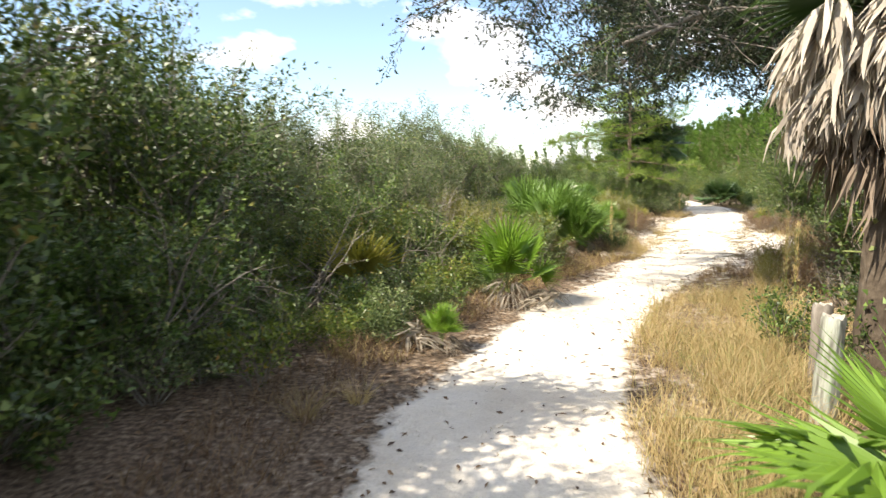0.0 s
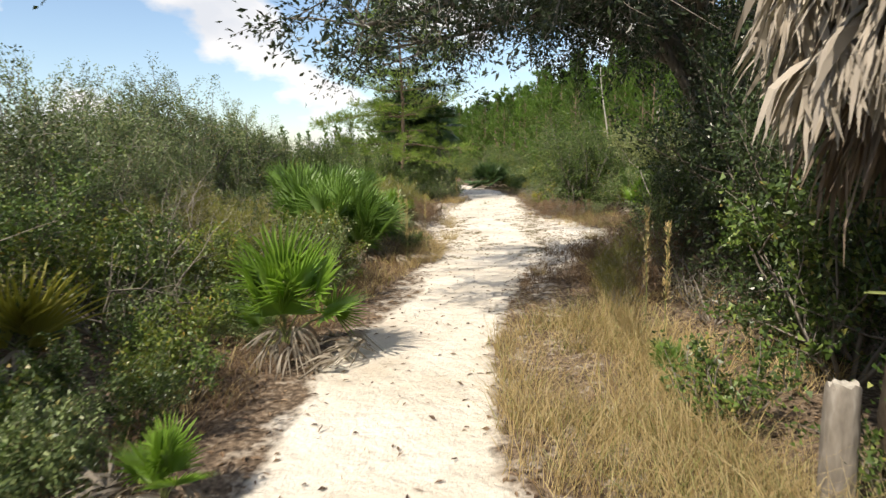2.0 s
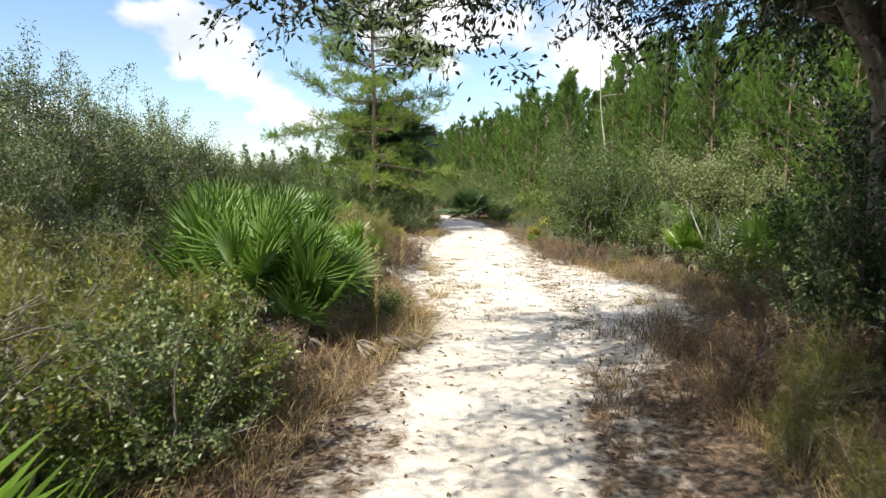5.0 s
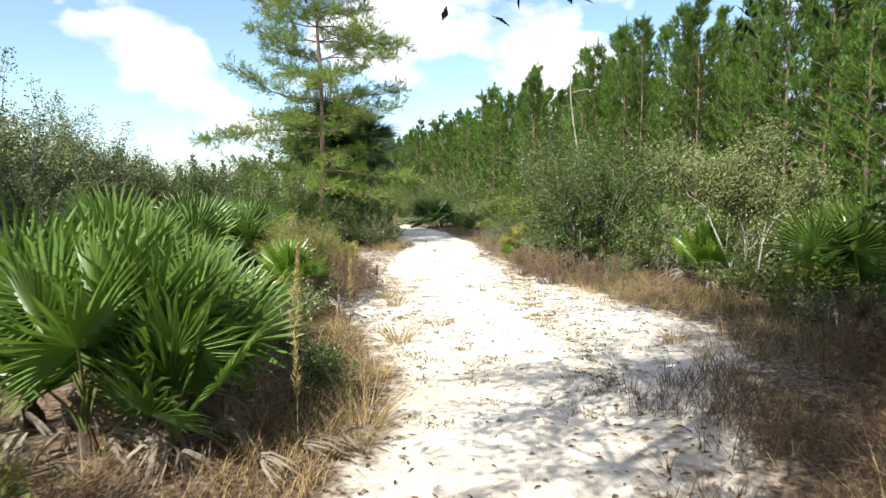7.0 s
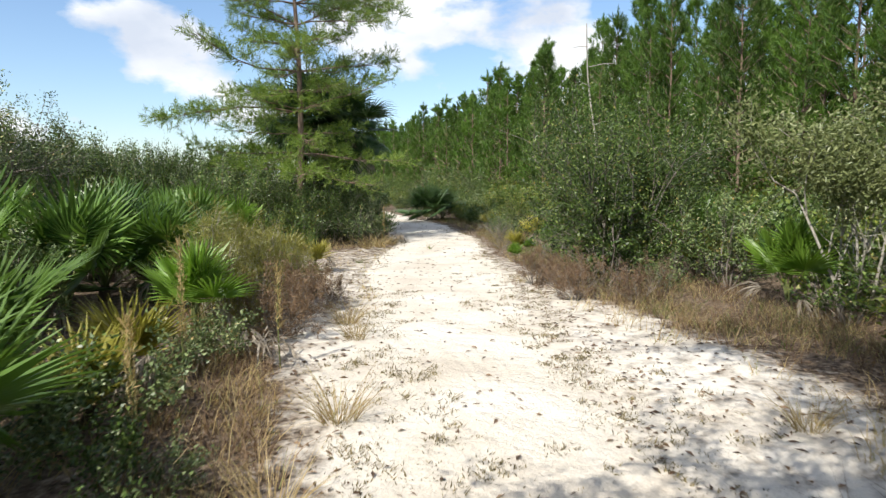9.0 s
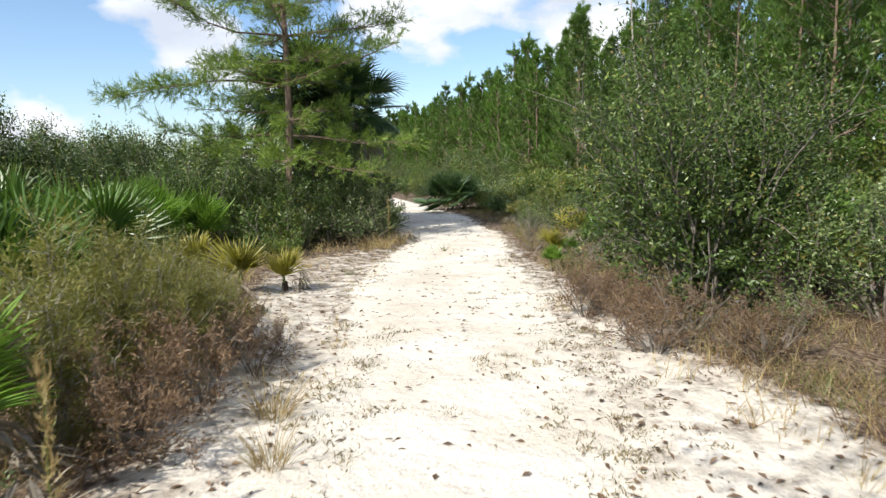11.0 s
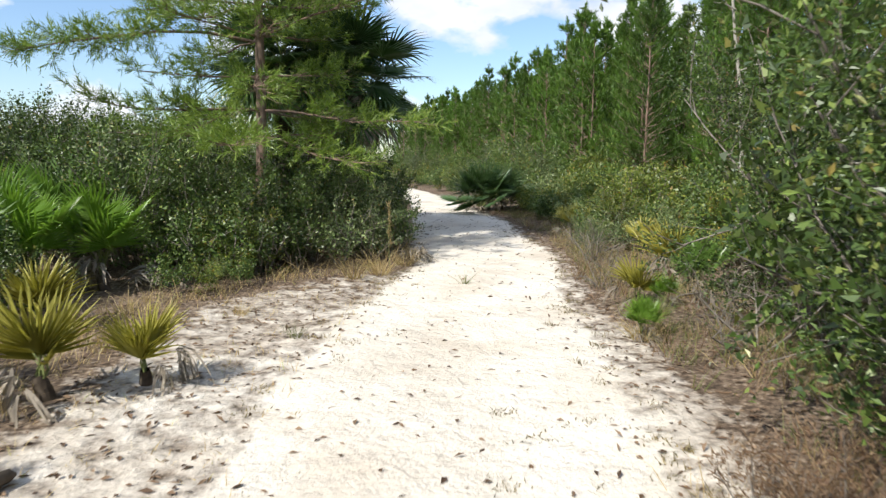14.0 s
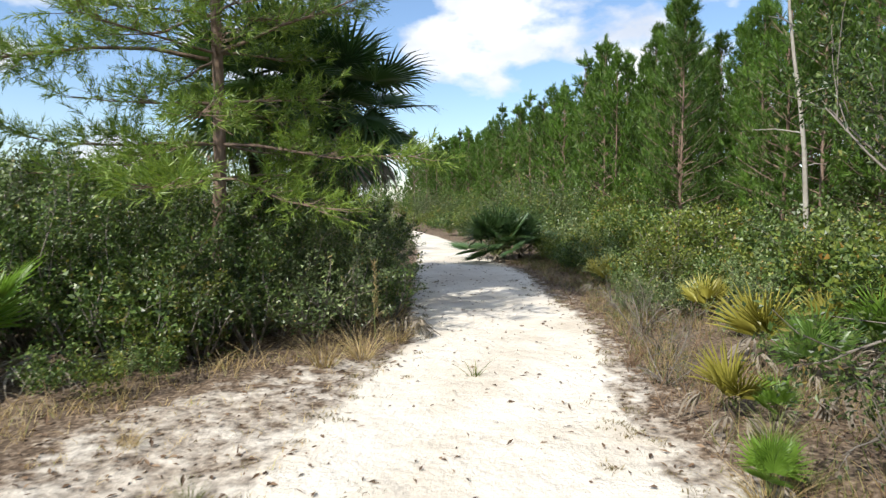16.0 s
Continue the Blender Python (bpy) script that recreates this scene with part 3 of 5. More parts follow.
def frond(root, turn, pitch, stalk, meshes, scale, nod, start=(0, 0, 0), roll=0.0):
    """A stalk from start, rising at pitch degrees towards turn; the blade at its end nods down by nod degrees."""
    rot = Euler((0, radians(-pitch), radians(turn))).to_matrix().to_4x4()
    st = part("stalk", STALKS[int(rng.integers(0, 2))], root)
    st.matrix_basis = Matrix.Translation(start) @ rot @ Matrix.Diagonal((stalk, 1, 1, 1))
    bl = part("blade", meshes[int(rng.integers(0, len(meshes)))], root)
    bl.matrix_basis = Matrix.Translation(Vector(start) + rot.to_3x3() @ Vector((stalk, 0, 0))) @ rot @ Euler((radians(roll), radians(nod), 0)).to_matrix().to_4x4() @ Matrix.Scale(scale, 4)
    st.parent, st.matrix_parent_inverse = bl, bl.matrix_basis.inverted()
    return bl


def palmetto(label, fans=11, stalk=0.6, scale=1.0, meshes=None, dead=5, lean=(25, 80), group="saw palmettos"):
    root = tagged(new("saw_palmetto"), label, "saw palmetto", group)
    part("stem", make_mesh("stem", [tube(np.array([[0, 0, -0.05], [0.02, 0.01, 0.06], [0.05, 0.0, 0.14]]), [0.06, 0.055, 0.04], 7)], PALMBARK, True), root)
    for k in range(fans):
        t = k * 137.5 + rng.uniform(-25, 25)
        frond(root, t, rng.uniform(*lean), stalk * rng.uniform(0.7, 1.25), meshes, scale * rng.uniform(0.8, 1.15), rng.uniform(-15, 15), (0.03, 0, 0.08), rng.uniform(-40, 40))
    for k in range(dead):
        t = rng.uniform(0, 360)
        bl = part("dead_blade", DEADFANS[int(rng.integers(0, 4))], root, "withered grey-brown blade")
        r = rng.uniform(0.12, 0.4)
        bl.matrix_basis = pose(math.cos(radians(t)) * r, math.sin(radians(t)) * r, rng.uniform(0.1, 0.32), rng.uniform(-30, 30), rng.uniform(-40, 10), t)
    return root


def cabbage_palm(label, trunk_h, fans, dead, radius=0.75, stalk=0.7, skirt=1.0, low=-35, spread_z=0.5, thatch=0):
    root = tagged(new("cabbage_palm"), label, "palm tree", "cabbage palms")
    zs = np.linspace(-0.1, trunk_h, 12)
    part("trunk", make_mesh("trunk", [tube(np.stack([0.03 * np.sin(zs * 2), 0.02 * zs, zs], -1), 0.17 + 0.03 * rng.uniform(-1, 1, 12), 12)], PALMBARK, True), root)
    for k in range(26):
        a, z = k * 137.5, trunk_h * (0.25 + 0.72 * k / 26)
        b = part("boot", STALKS[0], root)
        b.matrix_basis = Matrix.Translation((math.cos(radians(a)) * 0.13, math.sin(radians(a)) * 0.13, z)) @ Euler((0, radians(-55), radians(a))).to_matrix().to_4x4() @ Matrix.Diagonal((0.24, 3.5, 2.2, 1))
    ms = fan_set("sabal", PALM_DARK, radius=0.85, count=30, sweep=290, split=0.34, cup=0.45, droop=0.12, limp=0.14)
    for k in range(fans):
        u = (k + 0.5) / fans
        frond(root, k * 137.5 + rng.uniform(-15, 15), low + (88 - low) * u, stalk * rng.uniform(0.8, 1.2), ms, radius / 0.85 * rng.uniform(0.85, 1.15), rng.uniform(-12, 26), (0, 0, trunk_h - 0.1), rng.uniform(-30, 30))
    for k in range(dead):
        t = k * 137.5 + rng.uniform(-20, 20)
        bl = part("dead_blade", SKIRTFANS[int(rng.integers(0, 8))], root, "withered pale brown hanging blade")
        z = trunk_h - 0.15 - spread_z * rng.uniform(0, 1)
        r = rng.uniform(0.16, 0.5) * skirt
        bl.matrix_basis = Matrix.Translation((math.cos(radians(t)) * r, math.sin(radians(t)) * r, z - 0.15 * r)) @ Euler((radians(rng.uniform(-25, 25)), radians(rng.uniform(-30, 12)), radians(t + rng.uniform(-50, 50)))).to_matrix().to_4x4() @ Matrix.Scale(rng.uniform(0.65, 1.2), 4)
        if k % 2 == 0:
            st = part("dead_stalk", STALKS[1], root)
            st.matrix_basis = Matrix.Translation((0, 0, z + 0.1)) @ Euler((0, radians(12), radians(t))).to_matrix().to_4x4() @ Matrix.Diagonal((r, 1.3, 1.3, 1))
    # inner thatch: its dark colour stands in for shade around the trunk
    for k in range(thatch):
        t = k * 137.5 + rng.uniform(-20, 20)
        bl = part("dead_blade", SHADEDFANS[int(rng.integers(0, 4))], root, "inner dead blade toned dark for shade under the skirt")
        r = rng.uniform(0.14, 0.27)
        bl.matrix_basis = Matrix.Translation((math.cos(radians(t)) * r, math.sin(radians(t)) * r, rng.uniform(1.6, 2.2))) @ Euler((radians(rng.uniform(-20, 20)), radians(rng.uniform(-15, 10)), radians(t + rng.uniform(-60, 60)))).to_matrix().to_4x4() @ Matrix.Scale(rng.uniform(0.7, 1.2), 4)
    return root


def tuft(name, label, material, blades_n=60, height=0.45, spread=0.1, bend=0.5, width=0.006, group="grass tufts", category="grass tuft"):
    a, r = rng.uniform(0, 2 * np.pi, blades_n), spread * np.sqrt(rng.uniform(0, 1, blades_n))
    P = np.stack([np.cos(a) * r, np.sin(a) * r, np.full(blades_n, -0.03)], -1)
    D = unit(np.stack([np.cos(a) * 0.45, np.sin(a) * 0.45, np.ones(blades_n)], -1) + rng.normal(0, 0.18, (blades_n, 3)))
    me = make_mesh(name, blades(P, D, height * rng.uniform(0.5, 1.15, blades_n), np.full(blades_n, width), bend * rng.uniform(0.3, 1.2, blades_n), 3), material)
    return tagged(new(name, me), label, category, group)


def grass_field(name, label, material, pts, height, width=0.006, per=7, spread=0.045):
    """A stand of grass over scattered points, too dense to count."""
    n = len(pts) * per
    base = np.repeat(pts, per, 0) + rng.normal(0, 1, (n, 2)) * np.repeat(spread * rng.uniform(0.4, 1.3, (len(pts), 2)), per, 0)
    P = np.stack([base[:, 0], base[:, 1], land(base[:, 0], base[:, 1]) - 0.02], -1)
    D = unit(rng.normal(0, 0.28, (n, 3)) * [1, 1, 0] + [0.05, 0, 1.0])
    h = np.repeat(height * rng.uniform(0.55, 1.2, len(pts)), per) * rng.uniform(0.35, 1.1, n)
    me = make_mesh(name, blades(P, D, h, np.full(n, width) * rng.uniform(0.6, 1.3, n), rng.uniform(0.1, 0.8, n), 2), material)
    return tagged(new(name, me), label, "grass", kind="stuff")


# ---- saw palmettos, one by one ----
G_FAN = fan_set("green", PALMETTO, radius=0.6, count=27, sweep=250, split=0.36, cup=0.3, droop=0.1)
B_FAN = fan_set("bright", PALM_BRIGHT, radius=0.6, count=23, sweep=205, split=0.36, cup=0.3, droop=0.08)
Y_FAN = fan_set("yellow", PALM_YELLOW, radius=0.55, count=15, sweep=130, split=0.3, cup=0.3, droop=0.1)
D_FAN = fan_set("dark", PALM_DARK, radius=0.6, count=30, sweep=240, split=0.3, cup=0.3, droop=0.1)
palm_green = [palmetto("green saw palmetto with stiff fan leaves in the sand", 12, 0.62, 1.0, G_FAN, 5, (48, 88)) for _ in range(3)]
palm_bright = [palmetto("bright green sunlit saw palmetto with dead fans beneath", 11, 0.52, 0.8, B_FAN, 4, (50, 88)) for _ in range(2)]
palm_yellow = [palmetto("yellowing saw palmetto with thin faded fans", 7, 0.22, 0.85, Y_FAN, 3, (50, 88)) for _ in range(2)]
palm_dark = [palmetto("dark green dense saw palmetto clump beside the path", 22, 0.6, 1.0, D_FAN, 4, (8, 80)) for _ in range(2)]
SPOTS = [
    (palm_green, -2.75, 3.9, 1.0), (palm_yellow, -0.95, 7.6, 1.25), (palm_bright, 0.06, 5.55, 0.42),
    (palm_green, 2.6, 12.55, 1.0), (palm_green, 2.1, 12.35, 1.0), (palm_green, 1.75, 13.1, 1.1), (palm_green, 2.8, 13.5, 0.9), (palm_green, 2.4, 13.6, 1.15), (palm_green, 2.5, 12.1, 0.8),
    (palm_bright, 4.1, 16.2, 0.85), (palm_yellow, 3.6, 15.2, 0.9), (palm_yellow, 3.35, 14.6, 0.8), (palm_green, 2.7, 15.2, 0.9), (palm_green, 3.0, 17.6, 1.1), (palm_green, 2.2, 16.6, 1.1), (palm_green, 3.9, 18.7, 1.0), (palm_green, 2.3, 18.4, 1.2),
    (palm_dark, 3.3, 18.9, 1.2), (palm_green, 4.3, 20.4, 1.1), (palm_green, 3.4, 21.5, 1.2), (palm_bright, 4.9, 23.8, 1.15), (palm_green, 4.3, 24.7, 1.1), (palm_bright, 5.55, 24.05, 1.1), (palm_green, 4.3, 23.2, 1.0), (palm_yellow, 5.3, 22.3, 0.9),
    (palm_yellow, 5.75, 20.5, 0.95), (palm_yellow, 6.25, 20.7, 0.75), (palm_bright, 3.7, 21.6, 1.0), (palm_bright, 4.2, 22.2, 1.0), (palm_green, 3.3, 20.6, 0.9), (palm_green, 5.1, 25.4, 1.15), (palm_green, 4.2, 26.5, 1.1), (palm_yellow, 7.0, 25.0, 0.8),
    (palm_dark, 13.6, 32.6, 1.2), (palm_dark, 14.4, 32.9, 1.1),
    (palm_bright, 2.3, 2.4, 0.8), (palm_green, 3.3, 6.1, 0.24),
    (palm_bright, 9.75, 14.9, 1.0), (palm_green, 9.2, 12.4, 1.15), (palm_green, 10.1, 12.9, 1.0), (palm_yellow, 11.0, 17.4, 1.1), (palm_yellow, 11.6, 17.0, 1.0), (palm_green, 12.2, 18.3, 1.1),
    (palm_yellow, 12.05, 22.75, 1.0), (palm_green, 11.9, 22.1, 0.5), (palm_yellow, 10.75, 21.7, 0.7), (palm_bright, 10.9, 21.5, 0.34), (palm_bright, 10.05, 20.7, 0.36), (palm_bright, 12.6, 22.0, 0.7), (palm_yellow, 12.9, 24.5, 0.8), (palm_yellow, 13.1, 26.8, 0.85), (palm_yellow, 13.4, 27.6, 0.7), (palm_yellow, 13.9, 25.2, 0.8), (palm_yellow, 14.3, 29.5, 0.9), (palm_bright, 13.4, 21.2, 0.8), (palm_yellow, 15.0, 31.0, 0.9), (palm_yellow, 13.2, 23.1, 0.8),
]
for kinds, x, y, s in SPOTS:
    put(kinds[int(rng.integers(0, len(kinds)))], at(x, y, rng.uniform(0, 360), s))

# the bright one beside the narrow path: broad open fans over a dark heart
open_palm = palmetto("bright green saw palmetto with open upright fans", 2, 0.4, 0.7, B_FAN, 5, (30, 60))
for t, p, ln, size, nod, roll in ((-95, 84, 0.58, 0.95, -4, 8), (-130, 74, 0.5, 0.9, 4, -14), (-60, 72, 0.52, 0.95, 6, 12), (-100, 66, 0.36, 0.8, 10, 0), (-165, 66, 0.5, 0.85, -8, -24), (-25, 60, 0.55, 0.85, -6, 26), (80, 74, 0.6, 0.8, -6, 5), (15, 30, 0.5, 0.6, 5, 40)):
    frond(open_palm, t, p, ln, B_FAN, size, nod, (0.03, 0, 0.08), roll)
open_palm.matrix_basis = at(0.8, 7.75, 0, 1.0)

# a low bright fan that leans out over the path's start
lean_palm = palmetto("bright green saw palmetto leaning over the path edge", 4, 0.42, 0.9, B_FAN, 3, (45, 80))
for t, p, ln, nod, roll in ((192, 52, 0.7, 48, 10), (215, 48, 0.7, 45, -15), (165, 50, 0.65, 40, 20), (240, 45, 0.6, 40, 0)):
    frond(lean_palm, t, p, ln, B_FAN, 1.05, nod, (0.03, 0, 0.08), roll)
lean_palm.matrix_basis = at(1.85, 1.95, 0, 1.0)

# ---- two posts by the path ----
def post(label, height, radius, wood):
    root = tagged(new("wooden_post"), label, "post", "fence posts")
    zs = np.array([-0.15, 0.05, 0.25, 0.45, 0.6, 0.66, 0.68]) / 0.68 * height
    rs = radius * np.array([1.05, 1.04, 1.0, 0.98, 0.96, 0.93, 0.82])
    v, f = tube(np.stack([0 * zs, 0 * zs, zs], -1), rs, 18)
    v = v + np.stack([rng.normal(0, 0.0025, len(v)), rng.normal(0, 0.0025, len(v)), rng.normal(0, 0.002, len(v))], -1)
    groove = np.tile(1 + rng.choice((0.0, 0.0, -0.07, 0.03), 18), len(zs))
    v[:, :2] *= groove[:, None]
    v[-18:, 2] += rng.uniform(-0.018, 0.008, 18)
    k = len(v)
    v = np.vstack([v, [0, 0, height * 0.975]])
    part("shaft", make_mesh("shaft", [(v[:k], f)], wood, True), root)
    part("cut_top", make_mesh("cut_top", [(v[list(range(k - 18, k)) + [k]], np.array([(j, (j + 1) % 18, 18) for j in range(18)]))], PALEBARK), root, "pale cracked end grain")
    return root


post("grey weathered round wooden post with pale lichen", 0.68, 0.075, POSTWOOD).matrix_basis = at(2.43, 3.78, 20, tilt=3)
post("brown weathered round wooden post in dry grass", 0.62, 0.07, BARK).matrix_basis = at(2.75, 4.4, 70)

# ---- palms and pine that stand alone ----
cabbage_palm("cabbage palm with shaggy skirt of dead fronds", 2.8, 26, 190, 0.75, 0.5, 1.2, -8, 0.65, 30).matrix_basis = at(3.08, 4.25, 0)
cabbage_palm("dark green cabbage palm behind the pine", 3.1, 32, 40, 0.95, 0.85, 1.2, -50, 0.7).matrix_basis = at(8.0, 28.5, 40)
cabbage_palm("dark green cabbage palm with brown dead fronds", 2.9, 30, 46, 0.95, 0.8, 1.2, -50, 0.7).matrix_basis = at(9.3, 28.6, 130)
cabbage_palm("tall dark green cabbage palm among others", 3.5, 26, 30, 0.9, 0.8, 1.1, -40, 0.6).matrix_basis = at(8.7, 29.6, 210)
layered_pine("open sand pine with level crooked branches beside the path", 9.6, 2.3).matrix_basis = at(7.33, 26.44, 0)

# ---- oak over the path ----
oak = tagged(new("live_oak"), "spreading live oak whose boughs hang over the path", "oak tree")
part("trunk", make_mesh("trunk", [tube(np.array([[0, 0, -0.15], [0.05, 0.02, 0.5], [-0.05, 0.05, 1.2], [-0.2, 0.0, 2.0], [-0.25, 0.05, 2.6]]), [0.19, 0.15, 0.14, 0.12, 0.10], 10)], BARK, True), oak)
tips = []
for bough in (((-0.2, 0, 2.0), (-1.1, -0.1, 3.1), (-2.4, -0.1, 3.5), (-3.7, 0.1, 3.3), (-4.9, -0.1, 2.95)), ((-0.2, 0, 2.3), (-1.2, 0.5, 3.2), (-2.6, 0.9, 3.5), (-3.9, 1.1, 3.0)),
              ((-0.25, 0, 2.5), (-1.0, -0.8, 3.3), (-2.4, -1.6, 3.6), (-3.8, -2.2, 3.3), (-5.0, -2.6, 2.9)), ((-0.2, 0, 2.5), (-0.8, 1.0, 3.6), (-1.6, 1.7, 4.2), (-2.2, 2.2, 4.3)),
              ((-0.25, 0.05, 2.6), (-0.6, -0.2, 3.7), (-1.2, -0.5, 4.5), (-2.3, -0.8, 5.0)), ((-0.2, 0.05, 2.6), (0.3, 0.4, 3.6), (0.9, 0.9, 4.2), (1.5, 1.0, 4.4)),
              ((-0.2, 0, 2.3), (0.2, -0.8, 3.2), (0.2, -1.9, 3.6), (-0.4, -3.0, 3.7)), ((-0.15, 0, 1.8), (0.6, 0.1, 2.6), (1.5, -0.2, 3.0), (2.2, -0.3, 3.0)), ((-0.25, 0, 2.4), (-1.4, 0.1, 3.9), (-2.9, 0.2, 4.3), (-4.2, 0.4, 4.2)),
              ((-0.25, 0, 2.5), (-1.6, -0.4, 3.9), (-3.4, -1.2, 4.3), (-5.0, -1.7, 4.1), (-6.2, -2.0, 3.8)), ((-0.25, 0, 2.5), (-1.5, -0.9, 4.1), (-3.0, -1.9, 4.6), (-4.6, -2.7, 4.5), (-5.8, -3.0, 4.2)), ((-0.25, 0, 2.5), (-1.6, 0.2, 4.2), (-3.4, -0.3, 4.7), (-5.4, -0.6, 4.5))):
    line = np.array(bough, float)
    k = len(line)
    fine = np.stack([np.interp(np.linspace(0, k - 1, 9), np.arange(k), line[:, c]) for c in range(3)], -1)
    fine[1:] += rng.normal(0, 0.06, (8, 3))
    chunks = [tube(fine, np.linspace(0.075, 0.018, 9), 7)]
    for q in range(44):
        p = fine[int(rng.integers(2, 9))]
        d = unit(rng.normal(0, 1, 3) * [1, 1, 0.45] + unit(fine[-1] - fine[0]) * 0.6 + [0, 0, -0.05])
        grow(p, d, rng.uniform(0.7, 1.25), 0.014, 1, 4, 0.6, chunks, tips, -0.07, 4)
    tagged(part("bough", make_mesh("bough", [c for c in chunks[:1]] + [c for c in chunks[1:] if c[0][:, 2].min() > 2.3], BARK, True), oak), kind="stuff")
tips = [t for t in tips if min(t[0][2], t[1][2]) > 2.2]
# crown takes the leaf copy whose colour holds the underside shade
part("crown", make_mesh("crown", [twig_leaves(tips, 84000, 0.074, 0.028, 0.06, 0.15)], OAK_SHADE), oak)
oak.matrix_basis = at(6.9, 9.7, 0)

# ---- shrubs: models, named by their height ----
def models(n, *args, **kw):
    return [(shrub(*args, **kw), args[4]) for _ in range(n)]


oak_near = models(3, "scrub_oak", "dense dark green scrub oak with small leathery leaves", OAK, BARK, 1.4, 0.75, 6, 4, 5200, 0.05, 0.032, group="scrub", far=True)
grey_near = models(3, "scrub_oak", "grey-green scrub oak thicket with bare twigs", OAK_GREY, BARK, 1.4, 0.75, 6, 4, 4800, 0.046, 0.028, group="scrub", far=True)
lyon_near = models(2, "fetterbush", "yellow-green bushy fetterbush among the scrub", LYONIA, BARK, 1.2, 0.7, 6, 4, 4800, 0.045, 0.03, group="scrub", far=True)
oak_big = models(2, "scrub_oak", "tall dark green scrub oak over the path edge", OAK, BARK, 2.6, 1.15, 5, 5, 9500, 0.055, 0.034, 2, 0.06, group="scrub", far=True)
grey_fine = models(2, "scrub_oak", "twiggy grey-green scrub oak close to the path", OAK_GREY, BARK, 2.6, 1.1, 6, 5, 12500, 0.042, 0.024, 2, 0.045, group="scrub", far=True)
oak_fine = models(2, "scrub_oak", "bushy green scrub oak with small glossy leaves", OAK, BARK, 2.6, 1.15, 6, 5, 12000, 0.05, 0.032, 2, 0.075, group="scrub", far=True)
# thicket saplings carry the shade in their leaf colour
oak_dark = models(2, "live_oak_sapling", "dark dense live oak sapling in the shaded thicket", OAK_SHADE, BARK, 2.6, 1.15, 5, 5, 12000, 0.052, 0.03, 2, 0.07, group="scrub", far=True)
oak_close = models(2, "scrub_oak", "dense green oak sapling with glossy leaves by the path", OAK, BARK, 2.6, 1.2, 6, 5, 24000, 0.043, 0.021, 2, 0.10, group="scrub")
grey_big = models(2, "scrub_oak", "tall grey-green scrub oak with twiggy grey stems", OAK_GREY, BARK, 2.6, 1.2, 5, 5, 8500, 0.05, 0.031, 2, 0.06, group="scrub", far=True)
oak_mid = models(2, "scrub_oak", "green scrub oak in the undergrowth before the pines", OAK, BARK, 1.2, 0.75, 7, 4, 1300, 0.075, 0.05, 1, 0.07, group="undergrowth", far=True)
grey_mid = models(2, "scrub_oak", "grey-green low scrub in the undergrowth", OAK_GREY, BARK, 1.2, 0.75, 7, 4, 1200, 0.07, 0.045, 1, 0.07, group="undergrowth", far=True)
lyon_mid = models(2, "fetterbush", "yellow-green low shrub in the undergrowth", LYONIA, BARK, 1.1, 0.7, 7, 4, 1150, 0.07, 0.05, 1, 0.07, group="undergrowth", far=True)
oak_far = models(2, "scrub_oak", "dark green scrub oak in the distant thicket", OAK, BARK, 3.0, 1.5, 7, 5, 2100, 0.10, 0.062, 1, 0.11, group="far scrub", far=True)
grey_far = models(2, "scrub_oak", "grey-green scrub oak in the distant thicket", OAK_GREY, BARK, 3.0, 1.5, 7, 5, 2000, 0.095, 0.06, 1, 0.11, group="far scrub", far=True)
lyon_far = models(1, "fetterbush", "yellow-green shrub in the distant thicket", LYONIA, BARK, 2.2, 1.3, 7, 5, 1700, 0.09, 0.055, 1, 0.10, group="far scrub", far=True)
shade_oak = models(2, "turkey_oak", "tall leafy oak that shades the path's start", OAK, BARK, 4.8, 2.3, 5, 5, 34000, 0.08, 0.045, 2, 0.12, 0.5, "", "oak tree", cut=0.25)
fennel = models(2, "dog_fennel", "feathery olive dog fennel going to seed", FEATHER, PALEBARK, 1.0, 0.42, 7, 4, 6500, 0.05, 0.007, 2, 0.03, 0.35, "weeds", "weed", far=True)
brown = models(2, "dry_weed", "reddish brown dry weeds with wiry stems", RUSSET, BARK, 0.7, 0.5, 9, 4, 4600, 0.045, 0.009, 2, 0.02, 0.6, "weeds", "weed", far=True)
twiggy = models(2, "dead_shrub", "bare dead shrub of tangled grey twigs", OAK_GREY, BARK, 1.2, 0.9, 6, 4, 160, 0.04, 0.02, 2, 0.03, 0.8, "dead wood", rise=0.0)


def plant(kinds, x, y, height):
    """One plant of a kind, grown to that height."""
    model, own = kinds[int(rng.integers(0, len(kinds)))]
    k = height / own * rng.uniform(0.95, 1.05)
    put(model, at(x, y, rng.uniform(0, 360), (k * rng.uniform(0.9, 1.15), k * rng.uniform(0.9, 1.15), k)))


def pick(kinds):
    return kinds[int(rng.integers(0, len(kinds)))]


